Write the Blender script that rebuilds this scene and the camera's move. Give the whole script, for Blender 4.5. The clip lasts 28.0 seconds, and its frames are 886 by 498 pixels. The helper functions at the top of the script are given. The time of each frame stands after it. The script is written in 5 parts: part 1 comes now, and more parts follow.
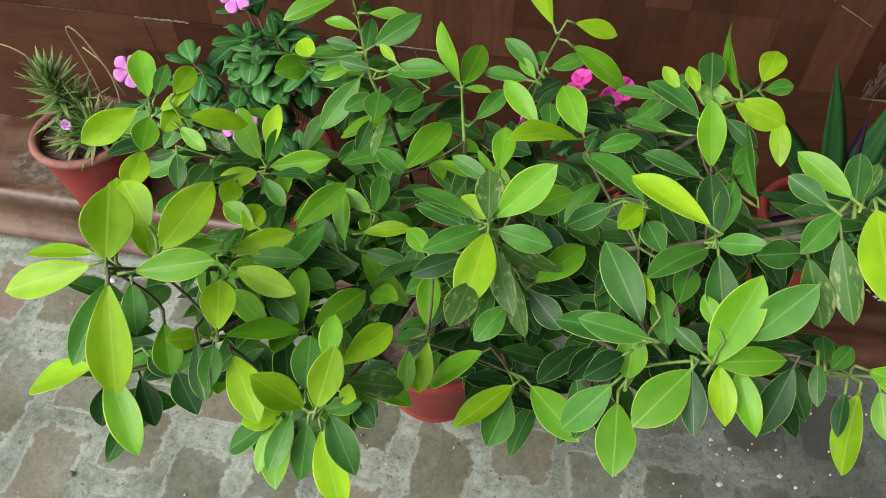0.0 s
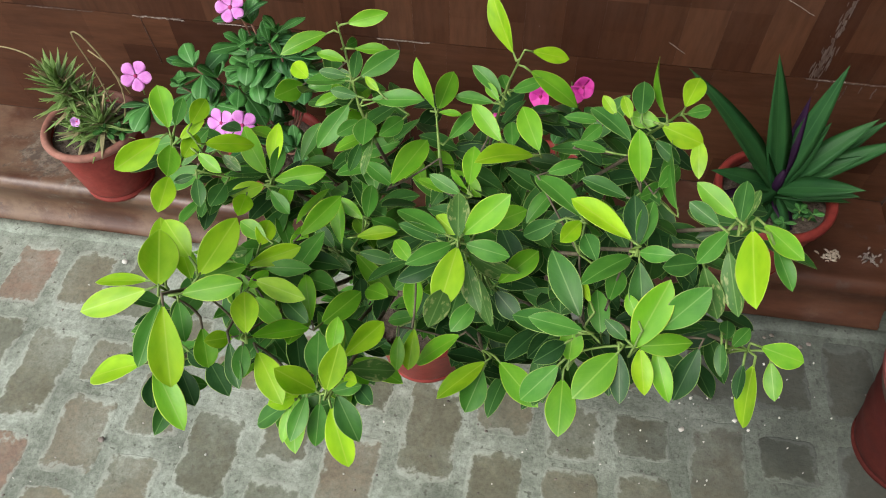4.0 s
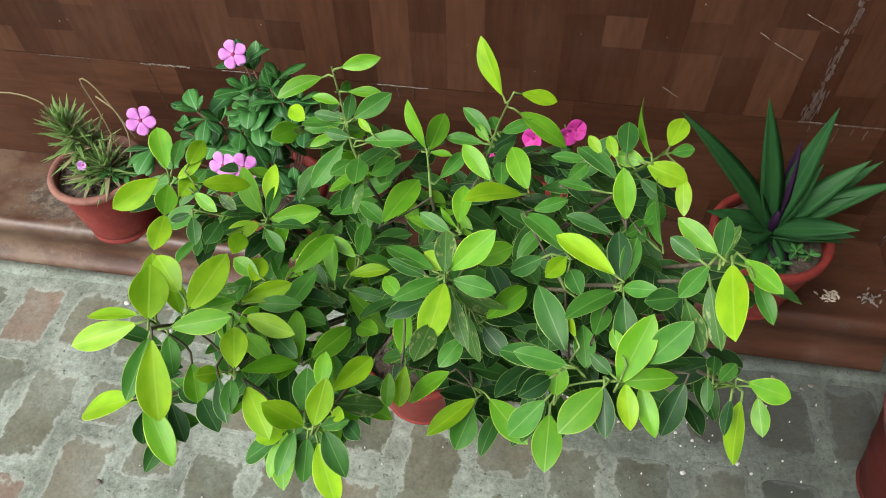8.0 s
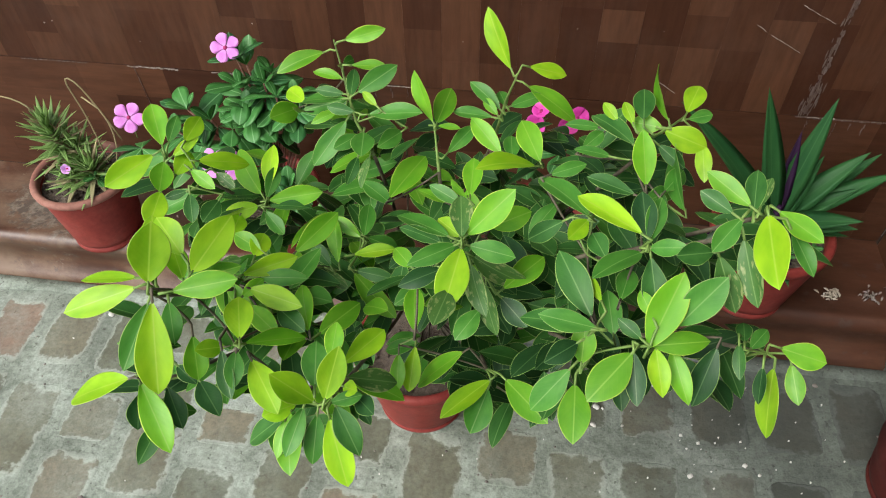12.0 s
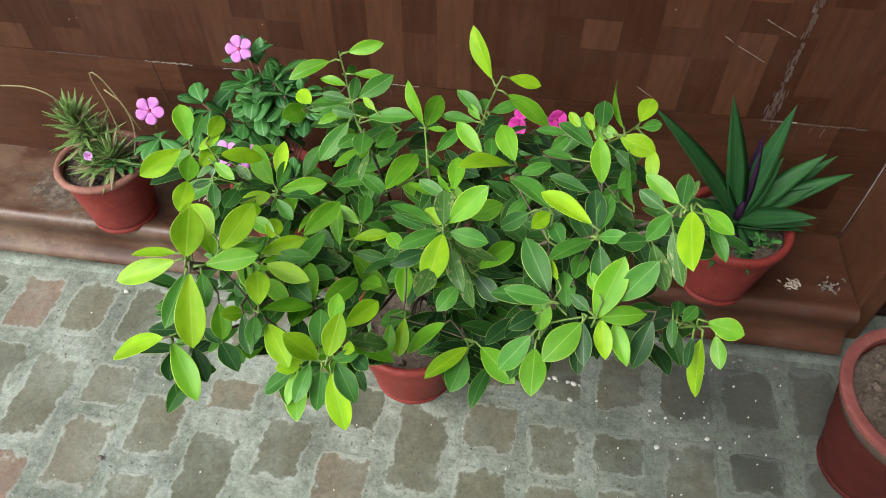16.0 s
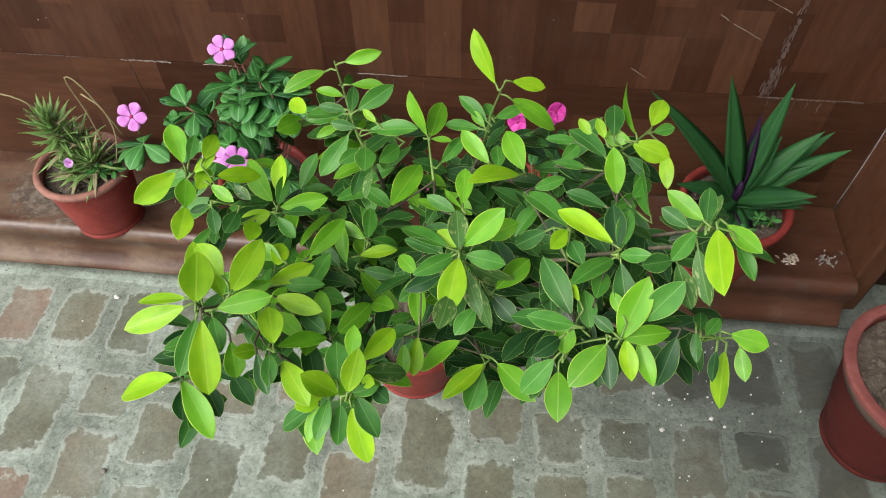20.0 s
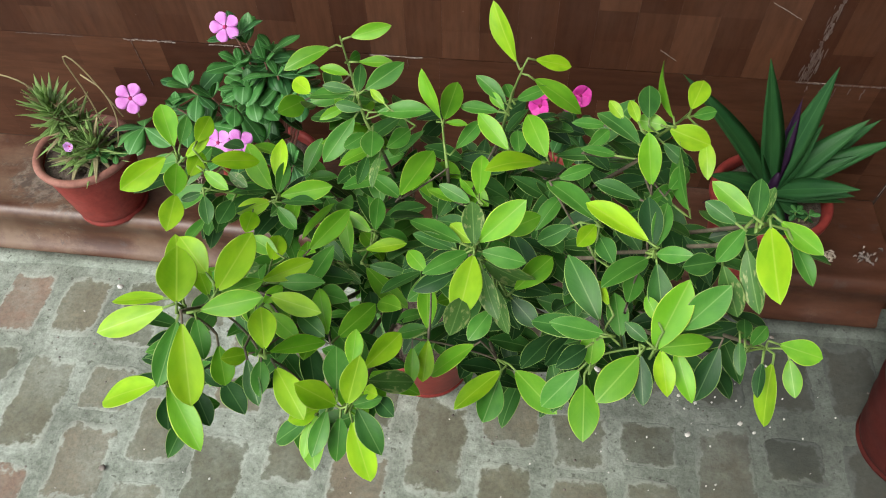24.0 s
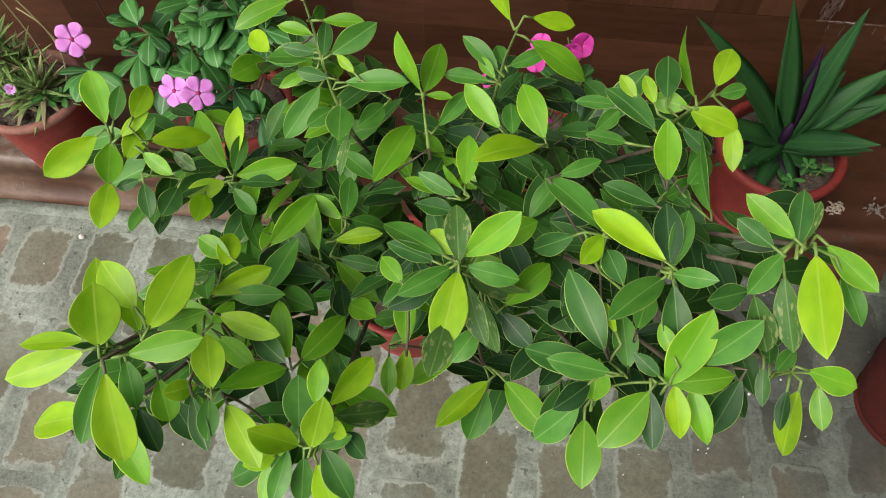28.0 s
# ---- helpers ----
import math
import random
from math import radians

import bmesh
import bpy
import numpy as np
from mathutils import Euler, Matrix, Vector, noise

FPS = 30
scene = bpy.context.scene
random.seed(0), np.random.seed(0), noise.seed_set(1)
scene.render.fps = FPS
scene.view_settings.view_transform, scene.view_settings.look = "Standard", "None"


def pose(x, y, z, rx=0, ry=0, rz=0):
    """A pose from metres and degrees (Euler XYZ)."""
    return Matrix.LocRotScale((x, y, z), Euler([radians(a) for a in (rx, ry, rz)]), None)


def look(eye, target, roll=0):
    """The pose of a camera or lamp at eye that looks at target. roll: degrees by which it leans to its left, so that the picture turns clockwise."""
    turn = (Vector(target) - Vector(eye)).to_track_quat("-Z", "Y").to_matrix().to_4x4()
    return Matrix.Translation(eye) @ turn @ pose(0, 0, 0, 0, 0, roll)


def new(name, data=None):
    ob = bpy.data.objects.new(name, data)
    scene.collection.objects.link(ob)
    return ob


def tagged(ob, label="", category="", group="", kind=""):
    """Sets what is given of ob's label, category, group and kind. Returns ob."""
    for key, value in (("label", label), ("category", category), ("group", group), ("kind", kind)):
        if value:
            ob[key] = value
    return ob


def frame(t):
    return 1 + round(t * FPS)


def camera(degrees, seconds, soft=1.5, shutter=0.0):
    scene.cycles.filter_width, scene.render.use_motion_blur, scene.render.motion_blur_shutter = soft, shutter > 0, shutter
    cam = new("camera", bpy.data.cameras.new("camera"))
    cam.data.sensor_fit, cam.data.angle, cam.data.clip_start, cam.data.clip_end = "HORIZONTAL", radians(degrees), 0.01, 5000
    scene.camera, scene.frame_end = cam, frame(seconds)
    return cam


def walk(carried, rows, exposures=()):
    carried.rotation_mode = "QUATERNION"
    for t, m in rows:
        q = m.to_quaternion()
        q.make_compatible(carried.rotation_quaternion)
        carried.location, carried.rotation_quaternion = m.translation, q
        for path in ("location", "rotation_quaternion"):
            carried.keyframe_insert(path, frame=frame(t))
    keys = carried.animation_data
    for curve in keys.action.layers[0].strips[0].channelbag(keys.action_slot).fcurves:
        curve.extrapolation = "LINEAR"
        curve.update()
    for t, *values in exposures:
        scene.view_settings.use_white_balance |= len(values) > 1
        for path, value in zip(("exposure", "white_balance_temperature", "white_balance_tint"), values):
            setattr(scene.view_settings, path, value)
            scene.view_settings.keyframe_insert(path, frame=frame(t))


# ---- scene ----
# the exposure and white balance drift a little along the way
EXPOSURES = [(0, 0.55, 6650, 12), (3, 0.59, 6650, 12), (6, 0.68, 6550, 11), (9, 0.72, 6500, 10), (12, 0.72, 6500, 10), (16, 0.73, 6500, 10), (21, 0.73, 6500, 10), (24, 0.69, 6550, 11), (26, 0.58, 6750, 13), (28, 0.50, 6850, 14)]
cam = camera(63.45, 28.0, 1.05)
PATH = [
    (0, (0.1292, -1.0188, 1.1439), (-0.0319, -0.2157, 0.1345), -0.44),
    (0.5, (0.1284, -1.0451, 1.1192), (-0.0496, -0.1853, 0.1605), 1.75),
    (1, (0.1343, -1.0469, 1.1315), (-0.0150, -0.2380, 0.1249), 0.73),
    (1.5, (0.1365, -1.0399, 1.1912), (-0.0022, -0.3152, 0.1209), -0.93),
    (2, (0.1400, -1.0425, 1.2149), (0.0125, -0.2914, 0.1615), 1.17),
    (2.5, (0.1505, -1.0485, 1.2358), (0.0412, -0.3396, 0.1516), 1.81),
    (3, (0.1481, -1.0506, 1.2567), (0.0482, -0.3380, 0.1740), 2.45),
    (3.5, (0.1470, -1.0491, 1.2645), (0.0285, -0.3235, 0.1924), 0.10),
    (5.5, (0.1586, -1.0497, 1.2638), (0.0107, -0.3075, 0.2068), -2.66),
    (6, (0.1634, -1.0466, 1.2601), (0.0295, -0.3047, 0.2010), -2.14),
    (6.5, (0.1657, -1.0457, 1.2617), (0.0401, -0.2789, 0.2195), -1.90),
    (7, (0.1657, -1.0532, 1.2751), (0.0173, -0.2978, 0.2275), -2.92),
    (7.5, (0.1698, -1.0550, 1.2879), (0.0134, -0.2861, 0.2514), -3.28),
    (8, (0.1664, -1.0581, 1.2675), (0.0075, -0.2609, 0.2530), -2.19),
    (8.5, (0.1589, -1.0801, 1.2889), (-0.0115, -0.2520, 0.3013), -0.73),
    (9, (0.1508, -1.0864, 1.2628), (0.0150, -0.2708, 0.2597), 0.83),
    (9.5, (0.1245, -1.0964, 1.2353), (0.0076, -0.2515, 0.2543), 0.52),
    (10, (0.1479, -1.1320, 1.2030), (0.0412, -0.2333, 0.2697), 0.51),
    (10.5, (0.1511, -1.1052, 1.2144), (0.0353, -0.2406, 0.2506), 0.32),
    (11, (0.1546, -1.0764, 1.2149), (0.0191, -0.2504, 0.2202), -1.25),
    (11.5, (0.1461, -1.0746, 1.2178), (0.0137, -0.2499, 0.2216), -0.64),
    (12, (0.1413, -1.0835, 1.2107), (0.0093, -0.2399, 0.2305), -1.09),
    (12.5, (0.1339, -1.0780, 1.1963), (0.0020, -0.2303, 0.2196), -1.65),
    (14.5, (0.1436, -1.1223, 1.2449), (0.0375, -0.2895, 0.2524), 1.45),
    (15, (0.1577, -1.1334, 1.2706), (0.0638, -0.3145, 0.2654), 2.37),
    (15.5, (0.1609, -1.1533, 1.2856), (0.0486, -0.3314, 0.2847), 1.12),
    (16, (0.1659, -1.1568, 1.2938), (0.0387, -0.3285, 0.2999), 0.07),
    (16.5, (0.1577, -1.1681, 1.2911), (0.0324, -0.3245, 0.3100), -0.06),
    (17, (0.1600, -1.1516, 1.3081), (0.0344, -0.3308, 0.3079), -0.62),
    (17.5, (0.1657, -1.1445, 1.3166), (0.0301, -0.3286, 0.3136), -1.40),
    (18, (0.1557, -1.1325, 1.3134), (0.0328, -0.3275, 0.3001), -2.11),
    (18.5, (0.1509, -1.1138, 1.3080), (0.0388, -0.3265, 0.2797), -2.48),
    (19, (0.1403, -1.1253, 1.2943), (0.0383, -0.3338, 0.2681), -1.46),
    (19.5, (0.1236, -1.1259, 1.2876), (0.0335, -0.3378, 0.2577), -1.28),
    (20, (0.1270, -1.1040, 1.3117), (0.0399, -0.3214, 0.2773), -0.75),
    (20.5, (0.1218, -1.1019, 1.3011), (0.0495, -0.3206, 0.2646), -0.61),
    (21, (0.1202, -1.0661, 1.2576), (-0.0010, -0.3047, 0.2109), -3.58),
    (21.5, (0.1231, -1.0174, 1.2297), (0.0236, -0.2883, 0.1580), -0.51),
    (23.5, (0.1217, -1.0535, 1.2613), (0.0197, -0.3121, 0.1983), -1.99),
    (24, (0.1245, -1.0569, 1.2593), (0.0097, -0.2938, 0.2132), -1.87),
    (24.5, (0.1260, -1.0168, 1.2459), (0.0223, -0.2810, 0.1788), -2.89),
    (25, (0.1259, -0.9721, 1.2210), (0.0194, -0.2522, 0.1438), -4.06),
    (25.5, (0.1256, -0.9734, 1.2167), (0.0384, -0.2489, 0.1423), -2.77),
    (26, (0.1191, -0.9577, 1.2044), (0.0346, -0.2632, 0.1088), -1.94),
    (26.5, (0.1001, -0.9164, 1.1877), (-0.0332, -0.2563, 0.0757), -3.96),
    (27, (0.0972, -0.8787, 1.1710), (-0.0235, -0.2838, 0.0213), -2.75),
    (27.5, (0.1033, -0.9117, 1.1929), (0.0007, -0.3013, 0.0489), -1.48),
    (28, (0.1156, -0.9434, 1.2245), (0.0384, -0.3101, 0.0917), -0.49),
]
walk(cam, [(t, look(eye, target, roll)) for t, eye, target, roll in PATH], EXPOSURES)

# ---------- world and light ----------
world = bpy.data.worlds.new("sky")
scene.world = world
world.use_nodes = True
wn = world.node_tree
sky = wn.nodes.new("ShaderNodeTexSky")
sky.sky_type = "NISHITA"
sky.sun_disc = False
sky.sun_elevation, sky.sun_rotation = radians(49), radians(223)
sky.air_density, sky.dust_density = 1.0, 3.0
wn.nodes["Background"].inputs["Strength"].default_value = 0.21
# hazy, nearly grey sky
grey = wn.nodes.new("ShaderNodeHueSaturation")
grey.inputs["Saturation"].default_value = 0.35
wn.links.new(sky.outputs["Color"], grey.inputs["Color"])
wn.links.new(grey.outputs["Color"], wn.nodes["Background"].inputs["Color"])
sun_data = bpy.data.lights.new("sun", "SUN")
sun_data.energy, sun_data.angle, sun_data.color = 1.0, radians(40), (1.0, 0.97, 0.88)
sun = new("sun", sun_data)
sun.matrix_world = look((-2.2, -2.4, 3.6), (0, -0.3, 0.3))


# ---------- materials ----------
def material(name, rough=0.6):
    m = bpy.data.materials.new(name)
    m.use_nodes = True
    b = m.node_tree.nodes["Principled BSDF"]
    b.inputs["Roughness"].default_value = rough
    return m, m.node_tree, b


def coords(nt, scale=(1, 1, 1), kind="Object"):
    c = nt.nodes.new("ShaderNodeTexCoord")
    mp = nt.nodes.new("ShaderNodeMapping")
    mp.inputs["Scale"].default_value = scale
    nt.links.new(c.outputs[kind], mp.inputs["Vector"])
    return mp.outputs["Vector"]


def world_coords(nt, scale=(1, 1, 1)):
    g = nt.nodes.new("ShaderNodeNewGeometry")
    mp = nt.nodes.new("ShaderNodeMapping")
    mp.inputs["Scale"].default_value = scale
    nt.links.new(g.outputs["Position"], mp.inputs["Vector"])
    return mp.outputs["Vector"]


def noise_tex(nt, vec, scale, detail=4.0, rough=0.6):
    n = nt.nodes.new("ShaderNodeTexNoise")
    n.inputs["Scale"].default_value, n.inputs["Detail"].default_value, n.inputs["Roughness"].default_value = scale, detail, rough
    nt.links.new(vec, n.inputs["Vector"])
    return n.outputs["Fac"]


def ramp(nt, fac, stops):
    r = nt.nodes.new("ShaderNodeValToRGB")
    e = r.color_ramp.elements
    while len(e) < len(stops):
        e.new(0.5)
    for el, (p, c) in zip(e, stops):
        el.position, el.color = p, (*c, 1.0)
    nt.links.new(fac, r.inputs["Fac"])
    return r.outputs["Color"]


def mix(nt, fac, a, b, how="MIX"):
    m = nt.nodes.new("ShaderNodeMix")
    m.data_type, m.blend_type = "RGBA", how
    for socket, value in ((m.inputs["Factor"], fac), (m.inputs[6], a), (m.inputs[7], b)):
        if isinstance(value, bpy.types.NodeSocket):
            nt.links.new(value, socket)
        else:
            socket.default_value = value if isinstance(value, float) else (*value, 1.0)
    return m.outputs[2]


def math_node(nt, op, a, b=0.0):
    m = nt.nodes.new("ShaderNodeMath")
    m.operation = op
    for socket, value in zip(m.inputs, (a, b)):
        if isinstance(value, bpy.types.NodeSocket):
            nt.links.new(value, socket)
        else:
            socket.default_value = value
    return m.outputs[0]


def bump(nt, b, height, strength=0.3, dist=0.002):
    n = nt.nodes.new("ShaderNodeBump")
    n.inputs["Strength"].default_value, n.inputs["Distance"].default_value = strength, dist
    nt.links.new(height, n.inputs["Height"])
    nt.links.new(n.outputs["Normal"], b.inputs["Normal"])


def random_of(nt):
    return nt.nodes.new("ShaderNodeObjectInfo").outputs["Random"]


def base(nt, b, color):
    nt.links.new(color, b.inputs["Base Color"])


# brown printed wood tile of the wall: every block takes its own tone
def wall_wood(name, stretch, dark, light, rough):
    m, nt, b = material(name, rough)
    r = random_of(nt)
    tone = ramp(nt, r, [(0.0, dark), (0.55, tuple((d + l) / 2 for d, l in zip(dark, light))), (1.0, light)])
    v = world_coords(nt, stretch)
    grain = noise_tex(nt, v, 14.0, 6.0, 0.65)
    streak = ramp(nt, grain, [(0.30, (0.72, 0.70, 0.70)), (0.55, (1.0, 1.0, 1.0)), (0.75, (1.18, 1.14, 1.10))])
    c = mix(nt, 1.0, tone, streak, "MULTIPLY")
    dust = noise_tex(nt, world_coords(nt), 5.0, 5.0, 0.7)
    c = mix(nt, ramp(nt, dust, [(0.48, (0, 0, 0)), (0.8, (0.12, 0.12, 0.12))]), c, (0.16, 0.115, 0.09))
    base(nt, b, c)
    b.inputs["Specular IOR Level"].default_value = 0.13
    rg = ramp(nt, noise_tex(nt, world_coords(nt), 9.0), [(0.3, (rough - 0.1,) * 3), (0.7, (rough + 0.18,) * 3)])
    nt.links.new(rg, b.inputs["Roughness"])
    bump(nt, b, grain, 0.12, 0.001)
    return m


WALL_UP = wall_wood("wall_wood_upright", (5.0, 5.0, 0.7), (0.045, 0.0170, 0.0088), (0.084, 0.0365, 0.0190), 0.5)
WALL_LONG = wall_wood("wall_wood_long", (0.7, 5.0, 5.0), (0.039, 0.0145, 0.0076), (0.086, 0.0365, 0.0187), 0.48)
DOOR_WOOD = wall_wood("side_panel_brown", (4.0, 4.0, 0.8), (0.028, 0.013, 0.010), (0.05, 0.022, 0.016), 0.4)

GROUT, nt, b = material("dark_grout", 0.8)
base(nt, b, ramp(nt, noise_tex(nt, world_coords(nt), 40.0), [(0.35, (0.022, 0.012, 0.009)), (0.7, (0.06, 0.04, 0.032))]))
CHALK, nt, b = material("pale_chalky_wear", 0.9)
base(nt, b, ramp(nt, noise_tex(nt, world_coords(nt), 160.0), [(0.35, (0.12, 0.085, 0.07)), (0.65, (0.33, 0.29, 0.255))]))

CHALK_DIM = bpy.data.materials.new("faint_chalky_wear")
CHALK_DIM.use_nodes = True
nt, b = CHALK_DIM.node_tree, CHALK_DIM.node_tree.nodes["Principled BSDF"]
b.inputs["Roughness"].default_value = 0.9
base(nt, b, ramp(nt, noise_tex(nt, world_coords(nt, (2.0, 1.0, 0.6)), 90.0), [(0.3, (0.058, 0.030, 0.020)), (0.55, (0.092, 0.062, 0.050)), (0.75, (0.15, 0.12, 0.10))]))

# glossy brown sill with worn pale patches
LEDGE, nt, b = material("brown_glazed_sill", 0.3)
v = world_coords(nt, (1.0, 4.0, 4.0))
g = noise_tex(nt, v, 7.0, 6.0, 0.65)
c = ramp(nt, g, [(0.25, (0.032, 0.012, 0.006)), (0.5, (0.066, 0.026, 0.014)), (0.8, (0.12, 0.055, 0.031))])
w = noise_tex(nt, world_coords(nt, (1.0, 1.6, 1.0)), 6.5, 7.0, 0.72)
# grey dust lies thicker on the open stretch by the spiky pot
sep = nt.nodes.new("ShaderNodeSeparateXYZ")
nt.links.new(world_coords(nt), sep.inputs[0])
dusty = math_node(nt, "SUBTRACT", w, math_node(nt, "MULTIPLY", math_node(nt, "ADD", sep.outputs["X"], 0.45), 0.13))
c = mix(nt, ramp(nt, dusty, [(0.46, (0, 0, 0)), (0.66, (0.65, 0.65, 0.65))]), c, (0.200, 0.140, 0.092))
# flaked grey patch behind the spiky pot
far = nt.nodes.new("ShaderNodeVectorMath")
far.operation = "DISTANCE"
nt.links.new(world_coords(nt, (1.0, 1.5, 1.0)), far.inputs[0])
far.inputs[1].default_value = (-0.83, -0.16, 0.11)
flake = math_node(nt, "ADD", far.outputs["Value"], math_node(nt, "MULTIPLY", noise_tex(nt, world_coords(nt), 26.0, 7.0, 0.75), 0.55))
c = mix(nt, ramp(nt, flake, [(0.37, (0.75, 0.75, 0.75)), (0.42, (0, 0, 0))]), c, ramp(nt, noise_tex(nt, world_coords(nt), 70.0), [(0.4, (0.055, 0.05, 0.042)), (0.6, (0.21, 0.19, 0.155))]))
sp = noise_tex(nt, world_coords(nt), 34.0, 5.0, 0.7)
c = mix(nt, ramp(nt, sp, [(0.60, (0, 0, 0)), (0.66, (0.7, 0.7, 0.7))]), c, (0.065, 0.045, 0.038))
base(nt, b, c)
nt.links.new(ramp(nt, w, [(0.45, (0.35, 0.35, 0.35)), (0.65, (0.62, 0.62, 0.62))]), b.inputs["Roughness"])
bump(nt, b, sp, 0.15, 0.001)

def damp_stain(nt, c, strength):
    """Dark blotchy algae stain on the paving in the corner by the old pot."""
    g = nt.nodes.new("ShaderNodeNewGeometry")
    far = nt.nodes.new("ShaderNodeVectorMath")
    far.operation = "DISTANCE"
    nt.links.new(g.outputs["Position"], far.inputs[0])
    far.inputs[1].default_value = (0.80, -0.34, 0.0)
    edge = math_node(nt, "ADD", far.outputs["Value"], math_node(nt, "MULTIPLY", noise_tex(nt, world_coords(nt), 6.0, 7.0, 0.7), 0.46))
    return mix(nt, ramp(nt, edge, [(0.45, (strength,) * 3), (0.79, (0, 0, 0))]), c, (0.026, 0.033, 0.030))


def cement(nt):
    """Grey-green cement: cloudy, blotched and gritty."""
    n1 = noise_tex(nt, world_coords(nt), 7.0, 5.0, 0.6)
    n2 = noise_tex(nt, world_coords(nt), 60.0, 6.0, 0.75)
    n3 = noise_tex(nt, world_coords(nt), 230.0, 3.0, 0.7)
    c = ramp(nt, n1, [(0.36, (0.150, 0.175, 0.140)), (0.48, (0.212, 0.248, 0.202)), (0.60, (0.290, 0.334, 0.282))])
    c = mix(nt, 1.0, c, ramp(nt, n2, [(0.34, (0.68, 0.69, 0.67)), (0.52, (1.0, 1.0, 1.0)), (0.68, (1.2, 1.2, 1.2))]), "MULTIPLY")
    # dark pits and crumbs
    pit = noise_tex(nt, world_coords(nt), 85.0, 2.0, 0.5)
    c = mix(nt, ramp(nt, pit, [(0.66, (0, 0, 0)), (0.70, (0.7, 0.7, 0.7))]), c, (0.075, 0.08, 0.062))
    return mix(nt, 1.0, c, ramp(nt, n3, [(0.3, (0.72, 0.72, 0.72)), (0.6, (1.1, 1.1, 1.1))]), "MULTIPLY"), n2


# floor bricks, olive brown to dusty red, smeared with cement at their edges
BRICK, nt, b = material("worn_paving_brick", 0.75)
r = random_of(nt)
tone = ramp(nt, r, [(0.0, (0.092, 0.100, 0.066)), (0.35, (0.122, 0.122, 0.080)), (0.62, (0.155, 0.142, 0.095)), (0.90, (0.178, 0.140, 0.096)), (1.0, (0.196, 0.122, 0.088))])
n1 = noise_tex(nt, world_coords(nt), 17.0, 7.0, 0.7)
n2 = noise_tex(nt, world_coords(nt), 130.0, 4.0, 0.7)
c = mix(nt, 1.0, tone, ramp(nt, n1, [(0.25, (0.62, 0.64, 0.62)), (0.55, (1, 1, 1)), (0.8, (1.3, 1.28, 1.25))]), "MULTIPLY")
c = mix(nt, 1.0, c, ramp(nt, n2, [(0.3, (0.74, 0.74, 0.74)), (0.6, (1.1, 1.1, 1.1))]), "MULTIPLY")
grey_cement, grit = cement(nt)
sep = nt.nodes.new("ShaderNodeSeparateXYZ")
nt.links.new(coords(nt, (1.0, 1.0, 1.0), "Generated"), sep.inputs[0])
rim_near = math_node(nt, "MAXIMUM", math_node(nt, "ABSOLUTE", math_node(nt, "SUBTRACT", sep.outputs["X"], 0.5)), math_node(nt, "ABSOLUTE", math_node(nt, "SUBTRACT", sep.outputs["Y"], 0.5)))
ragged = math_node(nt, "ADD", rim_near, math_node(nt, "MULTIPLY", noise_tex(nt, world_coords(nt), 15.0, 6.0, 0.66), 0.62))
film = noise_tex(nt, world_coords(nt), 4.6, 9.0, 0.72)
c = mix(nt, ramp(nt, film, [(0.44, (0.05, 0.05, 0.05)), (0.62, (0.55, 0.55, 0.55))]), c, grey_cement)
c = mix(nt, ramp(nt, ragged, [(0.69, (0, 0, 0)), (0.765, (0.97, 0.97, 0.97))]), c, grey_cement)
# pale ridge where the joint was smeared over the brick
c = mix(nt, ramp(nt, ragged, [(0.715, (0, 0, 0)), (0.745, (0.42, 0.42, 0.42)), (0.80, (0.0, 0.0, 0.0))]), c, (0.40, 0.44, 0.38))
c = damp_stain(nt, c, 0.78)
base(nt, b, c)
bump(nt, b, grit, 0.55, 0.003)

MORTAR, nt, b = material("pale_cement_mortar", 0.8)
c, grit = cement(nt)
c = damp_stain(nt, c, 0.62)
base(nt, b, c)
bump(nt, b, grit, 0.8, 0.004)

SPOT, nt, b = material("white_paint_splash", 0.7)
base(nt, b, ramp(nt, noise_tex(nt, world_coords(nt), 90.0), [(0.3, (0.42, 0.43, 0.39)), (0.7, (0.62, 0.62, 0.57))]))


def terracotta(name, body, pale, rough):
    m, nt, b = material(name, rough)
    n = noise_tex(nt, world_coords(nt), 18.0, 6.0, 0.7)
    fine = noise_tex(nt, world_coords(nt), 120.0, 3.0, 0.7)
    c = ramp(nt, n, [(0.3, tuple(x * 0.75 for x in body)), (0.55, body), (0.85, pale)])
    c = mix(nt, 1.0, c, ramp(nt, fine, [(0.3, (0.85, 0.85, 0.85)), (0.6, (1.05, 1.05, 1.05))]), "MULTIPLY")
    base(nt, b, c)
    b.inputs["Specular IOR Level"].default_value = 0.22
    bump(nt, b, n, 0.15, 0.002)
    return m


POT = terracotta("red_plastic_pot", (0.225, 0.036, 0.029), (0.27, 0.070, 0.056), 0.5)
POT_RIM = terracotta("dusty_pot_rim", (0.27, 0.125, 0.095), (0.35, 0.21, 0.165), 0.7)
POT_OLD = terracotta("old_painted_clay", (0.062, 0.0085, 0.0058), (0.090, 0.020, 0.014), 0.85)
POT_OLD_RIM = terracotta("faded_pink_clay_rim", (0.19, 0.058, 0.051), (0.26, 0.115, 0.10), 0.9)
NECK = terracotta("grimy_grey_brown_clay", (0.085, 0.060, 0.045), (0.17, 0.12, 0.10), 0.85)

